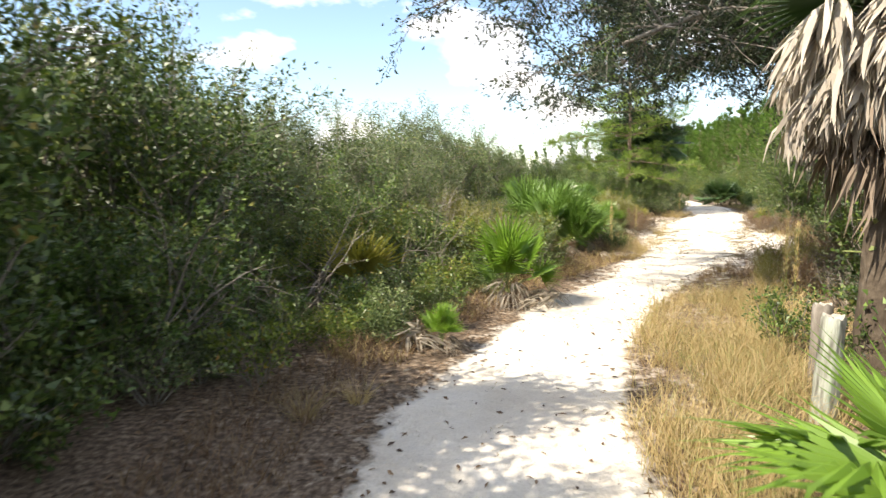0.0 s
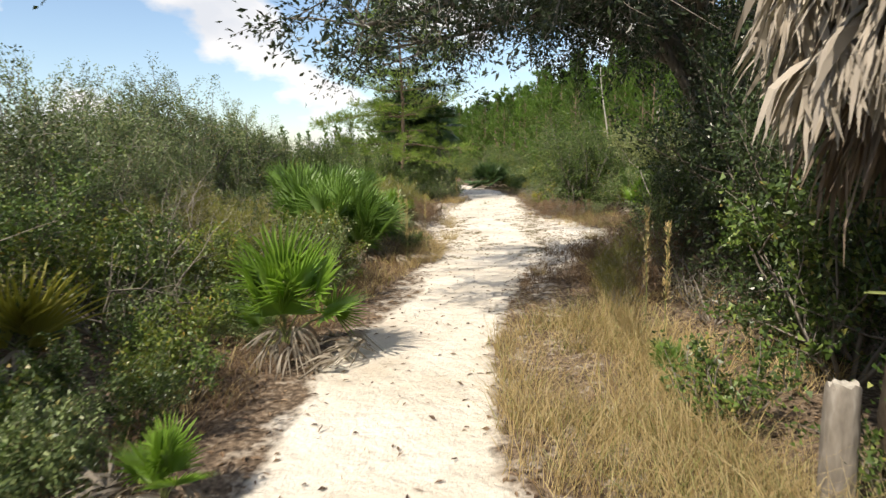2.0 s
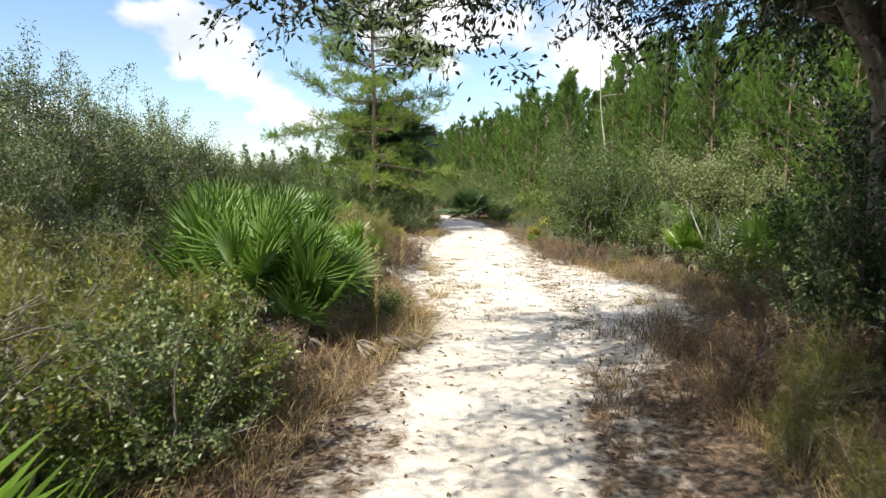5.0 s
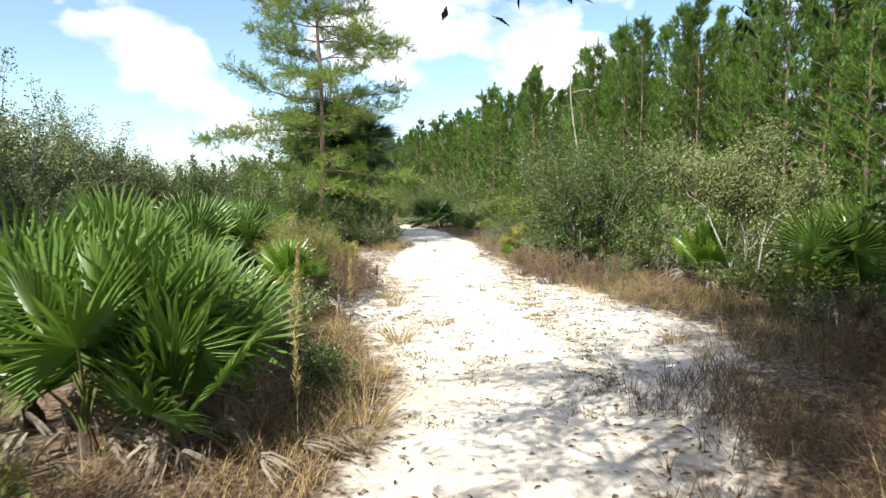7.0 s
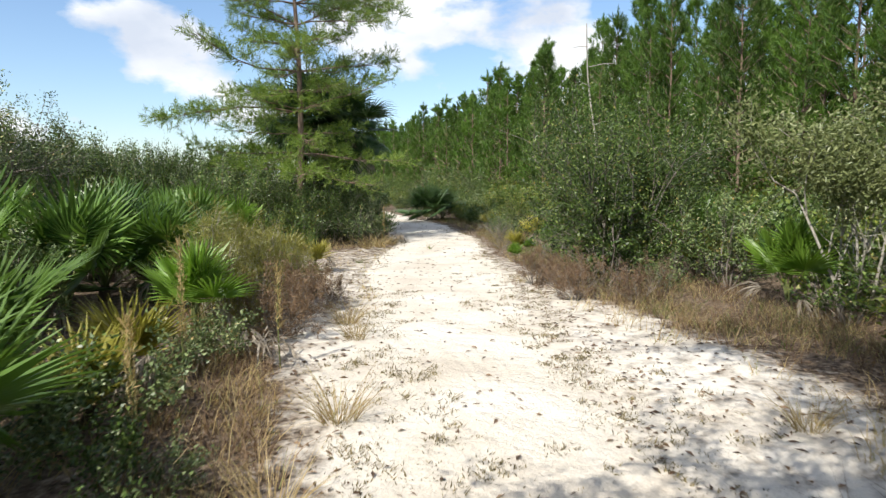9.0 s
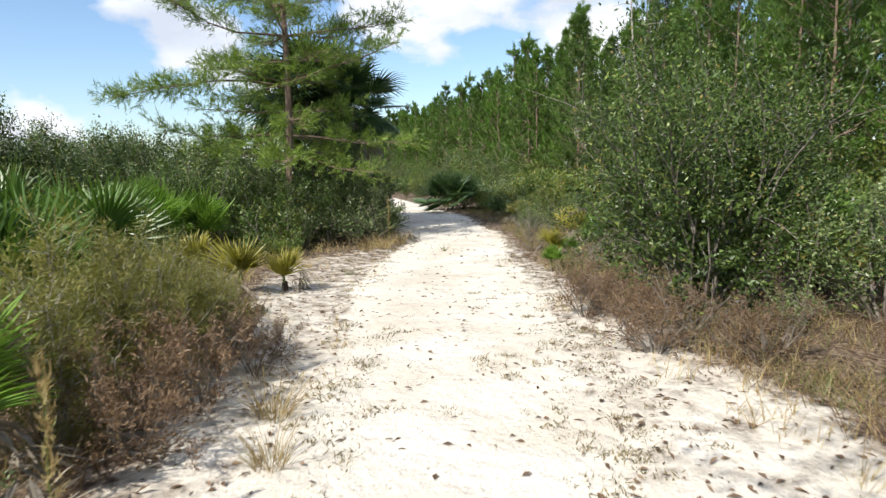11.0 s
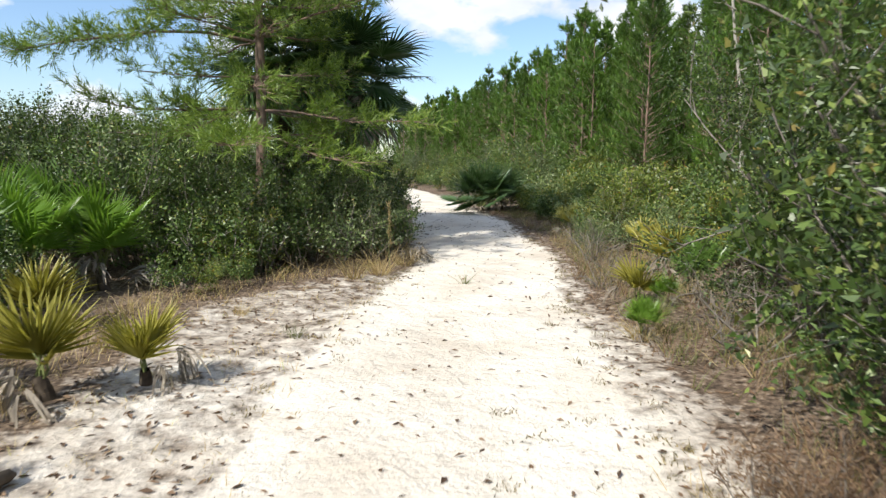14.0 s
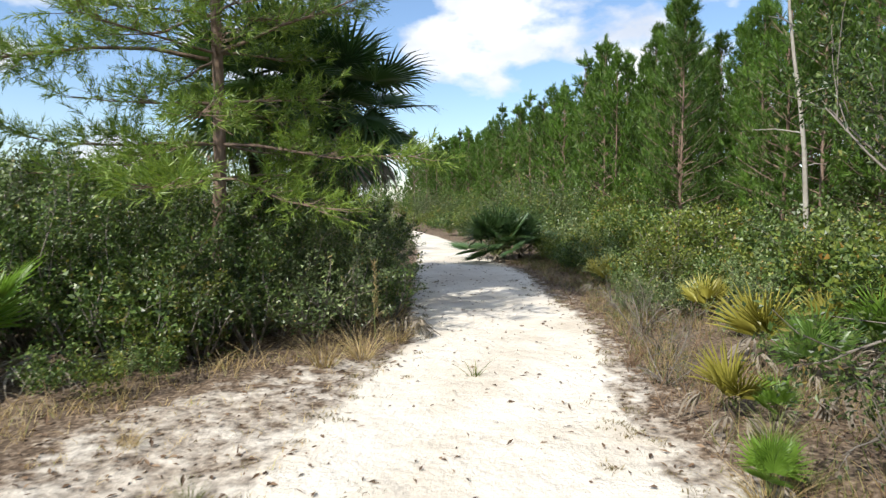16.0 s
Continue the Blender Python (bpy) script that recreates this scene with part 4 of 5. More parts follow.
# ---- right-hand side, one by one ----
groundsel = shrub("groundsel_tree", "pale grey-green groundsel bush on slender pale stems", SAGE, PALEBARK, 2.2, 0.9, 5, 4, 13000, 0.055, 0.024, 2, 0.10, 0.42, rise=0.1, cut=0.62)
groundsel.matrix_basis = at(9.9, 14.4, 0)
for kinds, x, y, h in ((oak_close, 9.75, 17.5, 2.55), (oak_near, 9.3, 17.2, 1.5), (oak_near, 10.2, 18.2, 1.9), (oak_close, 11.3, 20.2, 2.5), (oak_near, 10.9, 19.6, 1.6), (oak_big, 12.3, 19.6, 2.6), (grey_near, 10.6, 16.4, 1.3),
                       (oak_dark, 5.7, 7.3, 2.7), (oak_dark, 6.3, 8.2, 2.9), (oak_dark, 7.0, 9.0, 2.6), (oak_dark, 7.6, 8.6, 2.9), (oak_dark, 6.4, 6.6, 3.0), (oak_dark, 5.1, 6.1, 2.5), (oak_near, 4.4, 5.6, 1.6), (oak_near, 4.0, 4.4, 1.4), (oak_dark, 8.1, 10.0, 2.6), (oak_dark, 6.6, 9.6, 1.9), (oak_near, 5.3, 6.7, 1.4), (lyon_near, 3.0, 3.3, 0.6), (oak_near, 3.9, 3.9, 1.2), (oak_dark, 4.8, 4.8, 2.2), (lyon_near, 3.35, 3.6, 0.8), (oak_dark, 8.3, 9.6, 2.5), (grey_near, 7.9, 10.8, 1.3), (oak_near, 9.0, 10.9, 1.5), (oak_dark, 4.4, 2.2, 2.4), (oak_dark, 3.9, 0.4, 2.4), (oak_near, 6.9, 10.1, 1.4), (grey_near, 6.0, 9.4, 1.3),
                       (twiggy, 5.1, 7.9, 0.9), (twiggy, 5.8, 8.9, 0.9), (twiggy, 4.7, 7.2, 0.8), (twiggy, 6.2, 9.9, 0.8), (twiggy, 0.2, 9.4, 1.25), (twiggy, -0.5, 8.5, 1.3), (twiggy, 0.9, 10.5, 1.2), (twiggy, -1.6, 6.0, 1.3), (twiggy, 0.1, 10.8, 1.5), (twiggy, -2.2, 4.4, 1.5), (twiggy, 1.2, 15.6, 1.5), (twiggy, 10.6, 20.0, 0.9), (twiggy, 8.95, 16.9, 0.7), (twiggy, 11.4, 23.2, 0.6), (oak_near, 4.6, 21.2, 0.7), (grey_near, 4.2, 20.6, 0.7), (oak_near, 4.8, 22.2, 0.8), (lyon_near, 3.8, 19.9, 0.7), (grey_near, 3.4, 22.6, 1.1), (oak_near, 4.9, 23.0, 0.9), (oak_near, 2.8, 21.4, 1.2), (fennel, 4.9, 19.9, 0.5), (oak_near, 2.5, 20.0, 1.2), (twiggy, 11.9, 24.3, 0.7), (twiggy, 12.4, 25.4, 0.7), (twiggy, 10.9, 22.6, 0.5), (grey_near, 12.7, 23.6, 0.8), (grey_near, 12.3, 25.0, 0.6), (lyon_near, 13.3, 25.8, 0.9), (oak_near, 13.5, 22.4, 1.2), (lyon_near, 13.9, 23.6, 1.1), (grey_near, 14.6, 24.6, 1.2), (lyon_near, 14.4, 26.6, 1.3), (oak_near, 12.9, 20.9, 1.2), (twiggy, 10.1, 13.7, 0.8), (twiggy, 7.2, 10.4, 0.8),
                       (brown, 4.9, 9.3, 0.5), (brown, 5.6, 10.0, 0.6), (brown, 6.5, 10.5, 0.6), (brown, 7.1, 10.9, 0.55), (brown, 7.8, 11.5, 0.5), (brown, 5.8, 9.2, 0.7), (fennel, 4.5, 8.6, 0.6), (fennel, 5.0, 8.9, 0.7), (fennel, 4.2, 8.0, 0.55), (brown, 4.6, 8.2, 0.5), (brown, 8.3, 16.6, 0.5), (brown, 8.9, 17.4, 0.45), (brown, 8.6, 17.9, 0.5), (brown, 8.7, 16.0, 0.5),
                       (fennel, 5.0, 17.9, 0.75), (fennel, 5.2, 18.5, 0.65), (brown, 5.1, 16.9, 0.6), (brown, 5.5, 17.4, 0.45), (fennel, 4.7, 17.2, 0.85), (brown, 4.8, 16.4, 0.6), (brown, 5.4, 18.1, 0.45), (fennel, 4.4, 16.6, 0.9), (fennel, 5.0, 18.4, 0.85), (fennel, 4.6, 18.0, 1.05), (fennel, 4.9, 17.3, 0.95), (fennel, 5.25, 17.8, 0.7), (fennel, 4.3, 17.3, 1.1), (fennel, 1.2, 10.4, 0.7), (fennel, 1.45, 10.95, 0.8), (fennel, 0.9, 10.2, 0.8), (fennel, 1.75, 11.35, 0.6), (brown, 1.7, 10.7, 0.4), (brown, 2.1, 11.3, 0.4), (fennel, 0.6, 10.6, 1.0), (fennel, 5.1, 18.9, 0.7), (fennel, 4.9, 18.2, 0.9), (fennel, 5.5, 19.4, 0.5),
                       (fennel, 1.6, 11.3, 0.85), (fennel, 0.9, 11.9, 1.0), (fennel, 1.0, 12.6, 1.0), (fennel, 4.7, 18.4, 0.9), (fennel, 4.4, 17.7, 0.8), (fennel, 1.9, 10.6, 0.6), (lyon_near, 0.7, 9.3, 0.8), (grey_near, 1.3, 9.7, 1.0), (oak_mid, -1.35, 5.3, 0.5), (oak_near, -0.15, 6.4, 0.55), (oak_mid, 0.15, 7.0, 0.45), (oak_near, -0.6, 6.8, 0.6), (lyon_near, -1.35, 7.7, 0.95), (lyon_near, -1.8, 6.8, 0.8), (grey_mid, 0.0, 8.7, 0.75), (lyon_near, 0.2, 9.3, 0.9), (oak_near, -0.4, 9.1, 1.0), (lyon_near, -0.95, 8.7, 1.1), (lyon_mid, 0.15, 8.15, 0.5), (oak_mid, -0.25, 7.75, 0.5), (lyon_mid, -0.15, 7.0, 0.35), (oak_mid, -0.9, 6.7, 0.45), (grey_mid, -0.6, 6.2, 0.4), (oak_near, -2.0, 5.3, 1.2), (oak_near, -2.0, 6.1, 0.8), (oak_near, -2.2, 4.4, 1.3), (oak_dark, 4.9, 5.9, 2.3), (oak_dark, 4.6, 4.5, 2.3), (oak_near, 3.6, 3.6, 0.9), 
                       (grey_near, -0.5, 5.9, 0.5), (lyon_near, 1.5, 10.4, 0.9), (oak_mid, 3.05, 4.3, 0.55), (oak_mid, 3.45, 4.15, 0.9), (oak_mid, 2.95, 5.3, 0.6), (fennel, 0.5, 11.2, 1.1), (fennel, 1.0, 10.9, 0.9), (fennel, 0.2, 11.9, 1.2), (fennel, -0.3, 11.2, 1.1), (fennel, 0.4, 12.7, 1.2), (oak_mid, 6.6, 24.4, 0.8), (oak_mid, 7.2, 24.5, 0.7), (lyon_mid, 6.9, 24.2, 0.5), (oak_mid, 7.7, 24.8, 0.8), (grey_mid, 8.3, 25.0, 0.8), (grey_mid, 8.8, 25.3, 0.8), (oak_mid, 9.3, 25.9, 0.8), (oak_mid, 6.2, 24.9, 0.9), (grey_mid, 9.5, 26.8, 0.8)):
    plant(kinds, x, y, h)

for _ in range(26):
    y = rng.uniform(11.6, 16.5)
    plant((oak_mid, grey_mid, lyon_mid)[int(rng.integers(0, 3))], veg_right(y) + rng.uniform(0.5, 3.6), y, rng.uniform(0.4, 0.95))

# ---- shrub mass under the pine ----
for kinds, x, y, h in ((oak_fine, 5.9, 25.3, 1.9), (oak_fine, 6.6, 25.6, 1.7), (oak_fine, 5.2, 26.2, 2.1), (oak_big, 6.3, 26.8, 2.2), (oak_fine, 8.4, 26.0, 1.5), (oak_big, 4.2, 27.2, 2.3), (oak_big, 8.9, 27.6, 1.9), (oak_near, 7.1, 25.3, 1.4), (oak_near, 7.7, 25.7, 1.3)):
    plant(kinds, x, y, h)
for kinds, x, y, h in ((oak_near, 6.7, 24.9, 1.05), (oak_near, 7.4, 25.3, 1.1), (lyon_near, 7.0, 24.6, 0.8), (grey_near, 8.0, 25.4, 1.1), (grey_near, 8.7, 25.7, 1.15), (oak_near, 9.0, 26.4, 1.25), (grey_near, 9.2, 27.2, 1.4), (oak_near, 8.3, 26.8, 1.35), (oak_near, 6.2, 25.8, 1.15), (lyon_near, 6.3, 26.9, 1.3), (oak_near, 13.9, 32.9, 1.35), (oak_near, 9.6, 28.0, 1.3), (oak_near, 7.6, 27.5, 1.7), (oak_near, 5.4, 27.3, 1.3), (grey_near, 10.0, 29.3, 1.4)):
    plant(kinds, x, y, h)


# ---- scrub on the left: a low front, taller behind ----
def scatter_left(y0, y1, d0, d1, count, size, kinds, weights):
    for _ in range(count):
        y = rng.uniform(y0, y1)
        x = veg_left(y) - rng.uniform(d0, d1)
        if math.hypot(x - 2.2, y - 12.7) < 1.5 or math.hypot(x - 0.85, y - 7.9) < 0.9 or math.hypot(x + 0.9, y - 7.1) < 1.0 or math.hypot(x + 2.7, y - 3.9) < 0.8 or math.hypot(x - 4.7, y - 24.0) < 1.7 or math.hypot(x - 4.4, y - 21.5) < 1.3:
            continue
        plant(kinds[int(rng.choice(len(kinds), p=weights))], x, y, rng.uniform(*size))


NEAR, FAR, BIG = (oak_near, grey_near, lyon_near), (oak_far, grey_far, lyon_far), (oak_big, grey_big)
for x, y, h in ((-3.5, 0.7, 4.2), (-3.7, 2.4, 4.0), (-5.6, 1.6, 4.6)):
    plant(shade_oak, x, y, h)
for x, y, h in ((-3.2, 7.0, 3.1), (-2.9, 6.0, 2.9), (-3.9, 6.2, 3.3)):
    plant(oak_fine, x, y, h)
# dense oaks close the walk's start off from the sun
for x, y, h in ((-3.2, 1.2, 3.0), (-3.6, 2.4, 3.2), (-3.4, 3.5, 2.9), (-4.4, 0.6, 3.6), (-4.6, 2.0, 3.6), (-4.7, 3.4, 3.4), (-3.2, -0.4, 3.2), (-2.5, -1.6, 3.2), (-3.9, -1.4, 3.6), (-3.5, 4.6, 2.8)):
    plant(oak_fine if rng.uniform() < 0.6 else grey_fine, x, y, h)
for x, y, h in ((-2.3, 2.0, 1.5), (-2.3, 3.1, 1.3), (-2.2, 4.3, 1.2), (-2.4, 0.8, 1.6)):
    plant(oak_near, x, y, h)
scatter_left(4.6, 6.6, 0.9, 2.0, 7, (0.3, 0.5), NEAR, (0.4, 0.45, 0.15))
scatter_left(4.6, 9, 2.6, 4.6, 12, (1.1, 1.7), (oak_fine, grey_fine), (0.35, 0.65))
for x, y, h in ((-3.0, 9.1, 2.4), (-3.6, 9.6, 2.9), (-2.0, 10.2, 2.0), (-4.4, 8.3, 3.0), (-1.6, 11.2, 2.0), (-0.9, 12.3, 1.9), (-2.6, 11.6, 2.8), (-0.1, 13.9, 2.0), (-1.4, 14.6, 2.6), (-5.0, 10.5, 3.2), (-3.6, 7.3, 2.6), (-1.2, 16.2, 2.9)):
    plant(grey_fine, x, y, h)
scatter_left(4, 13, 0.4, 2.4, 24, (0.35, 0.65), (oak_mid, grey_mid, lyon_mid), (0.4, 0.3, 0.3))
scatter_left(7, 13, 1.2, 4.5, 22, (0.7, 1.15), NEAR, (0.3, 0.4, 0.3))
scatter_left(13, 25, 1.6, 4.5, 34, (0.6, 1.05), NEAR, (0.4, 0.35, 0.25))
scatter_left(13, 27, 4.2, 8, 26, (1.3, 1.9), NEAR, (0.4, 0.4, 0.2))
scatter_left(3, 16, 5.0, 11, 30, (2.5, 3.2), (oak_fine, grey_fine), (0.35, 0.65))
scatter_left(15, 30, 7.0, 14, 34, (2.1, 2.9), BIG, (0.5, 0.5))
for x, y, h in ((0.9, 23.6, 3.4), (-0.1, 22.3, 3.8), (1.0, 25.0, 2.8), (-0.9, 20.6, 3.7), (-1.6, 18.8, 3.5), (-2.4, 17.4, 3.6), (1.7, 24.3, 2.9)):
    plant(grey_fine, x, y, h)
for _ in range(24):
    y = rng.uniform(27.5, 35)
    plant(BIG[int(rng.integers(0, 2))], rng.uniform(-3.5, 5.0) + 0.45 * (y - 27), y, rng.uniform(2.1, 2.7))
scatter_left(29, 42, 1.4, 8, 20, (1.4, 2.4), FAR, (0.4, 0.45, 0.15))

# the distant scrub, a thicket nobody could count: one mass for each kind of leaf
MASS = {}


def mass_plant(kinds, x, y, height):
    model, own = kinds[int(rng.integers(0, len(kinds)))]
    k = height / own
    m = np.array(at(x, y, rng.uniform(0, 360), (k, k, k)))
    for child in model.children:
        if child.name.startswith("crown"):
            me = child.data
            v = np.empty(len(me.vertices) * 3, np.float32)
            me.vertices.foreach_get("co", v)
            f = np.empty(len(me.loops), np.int32)
            me.loops.foreach_get("vertex_index", f)
            MASS.setdefault(me.materials[0].name, []).append((v.reshape(-1, 3) @ m[:3, :3].T + m[:3, 3], f.reshape(-1, 3)))


for _ in range(125):
    y = rng.uniform(0, 80)
    d = rng.uniform(11, 38) if y < 42 else rng.uniform(1.2, 30)
    mass_plant(FAR[int(rng.choice(3, p=(0.35, 0.5, 0.15)))], veg_left(y) - d, y, rng.uniform(2.6, 4.2) if d > 8 else rng.uniform(1.5, 2.8))
for _ in range(60):
    y = rng.uniform(36, 72)
    mass_plant(FAR[int(rng.choice(3, p=(0.35, 0.35, 0.3)))], veg_right(y) + rng.uniform(0.9, 8), y, rng.uniform(1.2, 2.4))
for _ in range(60):
    y = rng.uniform(32.5, 54)
    right = rng.uniform() < 0.65
    mass_plant((oak_mid, lyon_mid, grey_mid)[int(rng.integers(0, 3))], veg_right(y) + rng.uniform(0.2, 2.5) if right else veg_left(y) - rng.uniform(0.1, 1.6), y, rng.uniform(0.5, 1.2))
for _ in range(70):
    y = rng.uniform(14, 46)
    mass_plant((oak_far, lyon_far)[int(rng.integers(0, 2))], np.interp(y, [0, 14, 20, 30, 60], [11.0, 14.0, 15.6, 18.0, 24.0]) + rng.uniform(0.3, 7), y, rng.uniform(1.2, 2.3))
# behind the walk's start and off to the sides
for _ in range(46):
    y = rng.uniform(-16, 9)
    mass_plant(FAR[int(rng.choice(3, p=(0.4, 0.45, 0.15)))], rng.uniform(7.5, 20) if rng.uniform() < 0.5 or y > -1 else (rng.uniform(-9, -2.5) if rng.uniform() < 0.7 else rng.uniform(2.6, 8)), y, rng.uniform(2.0, 3.4))
for mat_name, chunks in MASS.items():
    tagged(new("far_scrub", make_mesh("far_scrub", chunks, bpy.data.materials[mat_name])), "distant thicket of low scrub beyond the path", "scrub", kind="stuff")

MASS.clear()
# low fringe along both edges of the path
for _ in range(70):
    y = rng.uniform(5.0, 24)
    x = veg_left(y) - rng.uniform(0.1, 0.9)
    if math.hypot(x - 2.2, y - 12.3) > 1.2 and not 16 < y < 23.5:
        mass_plant((oak_mid, grey_mid, lyon_mid)[int(rng.choice(3, p=(0.4, 0.4, 0.2)))], x, y, rng.uniform(0.25, 0.6))
for _ in range(60):
    y = rng.uniform(24.5, 33)
    mass_plant((oak_mid, grey_mid, lyon_mid)[int(rng.choice(3, p=(0.25, 0.45, 0.3)))], veg_right(y) + rng.uniform(0.3, 1.8), y, rng.uniform(0.3, 0.75))


# ---- undergrowth on the right, before the pines ----
def front(y):
    return np.interp(y, [0, 14, 20, 30, 60, 90], [11.0, 14.0, 15.6, 18.0, 24.0, 27.0])


MID = (oak_mid, grey_mid, lyon_mid)
for _ in range(150):
    y = rng.uniform(12, 36)
    lo, hi = veg_right(y) + 1.7, front(y) + 1.2
    x = rng.uniform(lo, hi)
    if (x < 11.2 and y < 16) or (x < 12.7 and 20.6 < y < 23.5):
        continue
    mass_plant(MID[int(rng.choice(3, p=(0.35, 0.35, 0.3)))], x, y, rng.uniform(0.6, 1.15) + 0.5 * (x - lo) / (hi - lo))
for mat_name, chunks in MASS.items():
    tagged(new("undergrowth", make_mesh("undergrowth", chunks, bpy.data.materials[mat_name])), "low mixed undergrowth along the path and before the pines", "undergrowth", kind="stuff")


# ---- pine plantation ----
pine_near = [pine("plantation_pine", "tall green plantation pine with pale bare stem low down", 9.0, 2.1, PINE, 1.2, 0.34, 7, 18, 0.2, 0.02, dead=16) for _ in range(4)]
pine_far = [pine("plantation_pine", "tall green plantation pine far down the path", 9.0, 2.2, PINE, 0.7, 0.44, 3, 14, 0.28, 0.046) for _ in range(3)]
for row in range(4):
    y = 8.0 + row * 0.7
    while y < 92:
        x = front(y) + 1.0 + row * 1.7 + rng.normal(0, 0.35)
        near = y < 36 and row < 2
        put(pick(pine_near if near else pine_far), at(x, y, rng.uniform(0, 360), rng.uniform(0.7, 0.82)))
        y += rng.uniform(1.1, 1.5) * (1 if y < 45 else 1.3)
# a belt of trees closing the view down the path
for _ in range(46):
    y = rng.uniform(54, 92)
    x = rng.uniform(veg_right(y) + 1.5, front(y) + 4)
    put(pick(pine_far), at(x, y, rng.uniform(0, 360), rng.uniform(0.42, 0.66)))

# ---- grasses ----
def scatter_pts(count, y0, y1, fx0, fx1):
    y = rng.uniform(y0, y1, count)
    u = rng.uniform(0, 1, count)
    return np.stack([fx0(y) + (fx1(y) - fx0(y)) * u, y], -1)


def right_edge(y):
    return np.interp(y, YS, RX)


def left_edge(y):
    return np.interp(y, YS, LX)


def thin_out(pts):
    """Keep the points where the stand is thick; leave gaps."""
    x, y = pts[:, 0], pts[:, 1]
    dense = np.sin(3.1 * x + 1.3 * y) + np.sin(2.2 * y - 4.0 * x + 1) + 0.8 * np.sin(7 * y + 5 * x)
    return pts[dense + rng.normal(0, 0.9, len(pts)) > -0.2]


grass_field("blond_grass", "tall blond dry grass along the sandy path", STRAW, thin_out(scatter_pts(3000, 2.2, 7.8, lambda y: right_edge(y) - 0.02, lambda y: right_edge(y) + 1.35)), 0.5, 0.0045)
grass_field("green_grass", "green blades among the blond grass", GREENGRASS, thin_out(scatter_pts(420, 2.4, 8.6, lambda y: right_edge(y) + 0.3, lambda y: right_edge(y) + 1.4)), 0.38, 0.005)
grass_field("thicket_grass", "thin shaded dry grass before the thicket", STRAW, thin_out(scatter_pts(900, 5.5, 10.0, lambda y: right_edge(y) + 1.1, lambda y: right_edge(y) + 2.6)), 0.4, 0.005)
grass_field("russet_grass", "low rusty grass among the blond grass", RUSSET, thin_out(scatter_pts(900, 2.4, 9.0, lambda y: right_edge(y) + 0.02, lambda y: right_edge(y) + 1.4)), 0.2, 0.005)
grass_field("russet_grass", "russet dry grass beside the path", RUSSET, thin_out(scatter_pts(500, 9, 12, lambda y: right_edge(y) + 0.1, lambda y: right_edge(y) + 1.3)), 0.4)
grass_field("russet_grass", "russet and straw dry grass at the thicket edge", RUSSET, thin_out(scatter_pts(650, 11.5, 31, lambda y: veg_right(y) - 0.45, lambda y: veg_right(y) + 0.7)), 0.4)
grass_field("straw_grass", "straw coloured grass at the thicket edge", STRAW, thin_out(scatter_pts(800, 14, 31, lambda y: veg_right(y) - 0.3, lambda y: veg_right(y) + 0.9)), 0.36)
grass_field("edge_grass", "thin dry grass along the scrub edge", RUSSET, scatter_pts(1200, 2, 18.5, lambda y: veg_left(y) - 0.5, lambda y: veg_left(y) + 0.25), 0.3)
grass_field("edge_grass", "thin straw grass along the scrub edge", STRAW, scatter_pts(800, 5, 31, lambda y: veg_left(y) - 0.5, lambda y: veg_left(y) + 0.2), 0.34)
grass_field("flank_grass", "tangled russet and straw grass on the flank of the path", STRAW, thin_out(scatter_pts(900, 10.5, 18.5, lambda y: veg_right(y) - 0.9, lambda y: veg_right(y) + 1.3)), 0.3, 0.005)
grass_field("flank_grass", "russet dry grass before the thicket", RUSSET, thin_out(scatter_pts(1100, 10.5, 18.5, lambda y: veg_right(y) - 0.5, lambda y: veg_right(y) + 1.6)), 0.38, 0.005)
grass_field("under_grass", "dry grass among the palmettos", STRAW, thin_out(scatter_pts(700, 9.5, 15.5, lambda y: veg_left(y) - 1.3, lambda y: veg_left(y) + 0.3)), 0.3, 0.005)
grass_field("sparse_grass", "sparse dry grass on the pale sand", STRAW, scatter_pts(260, 17, 24, veg_left, lambda y: left_edge(y) + 0.2), 0.12)
grass_field("low_grass", "low green grass beside the path", GREENGRASS, thin_out(scatter_pts(1700, 12, 32, lambda y: veg_right(y) - 0.35, lambda y: veg_right(y) + 1.0)), 0.3)
tufts = [tuft("grass_tuft", "straw and green grass tuft on the sand", m, 110, 0.5, 0.11) for m in (STRAW, GREENGRASS, STRAW)]
for x, y, s in ((3.66, 12.2, 1.0), (3.5, 11.9, 0.8), (7.0, 12.8, 0.75), (4.5, 10.2, 0.5), (5.5, 16.6, 0.8), (5.4, 16.0, 0.7), (4.7, 14.2, 0.9), (8.7, 24.3, 1.0), (8.3, 24.1, 0.9), (9.2, 24.9, 0.8), (10.05, 20.7, 0.7), (10.7, 21.3, 0.7), (-0.8, 3.9, 0.6), (-0.5, 4.2, 0.5), (6.9, 22.5, 0.4), (7.3, 21.6, 0.35), (10.4, 20.8, 0.6), (3.55, 6.4, 0.8), (3.1, 5.6, 0.7), (4.1, 13.2, 0.8)):
    put(pick(tufts), at(x, y, rng.uniform(0, 360), s))

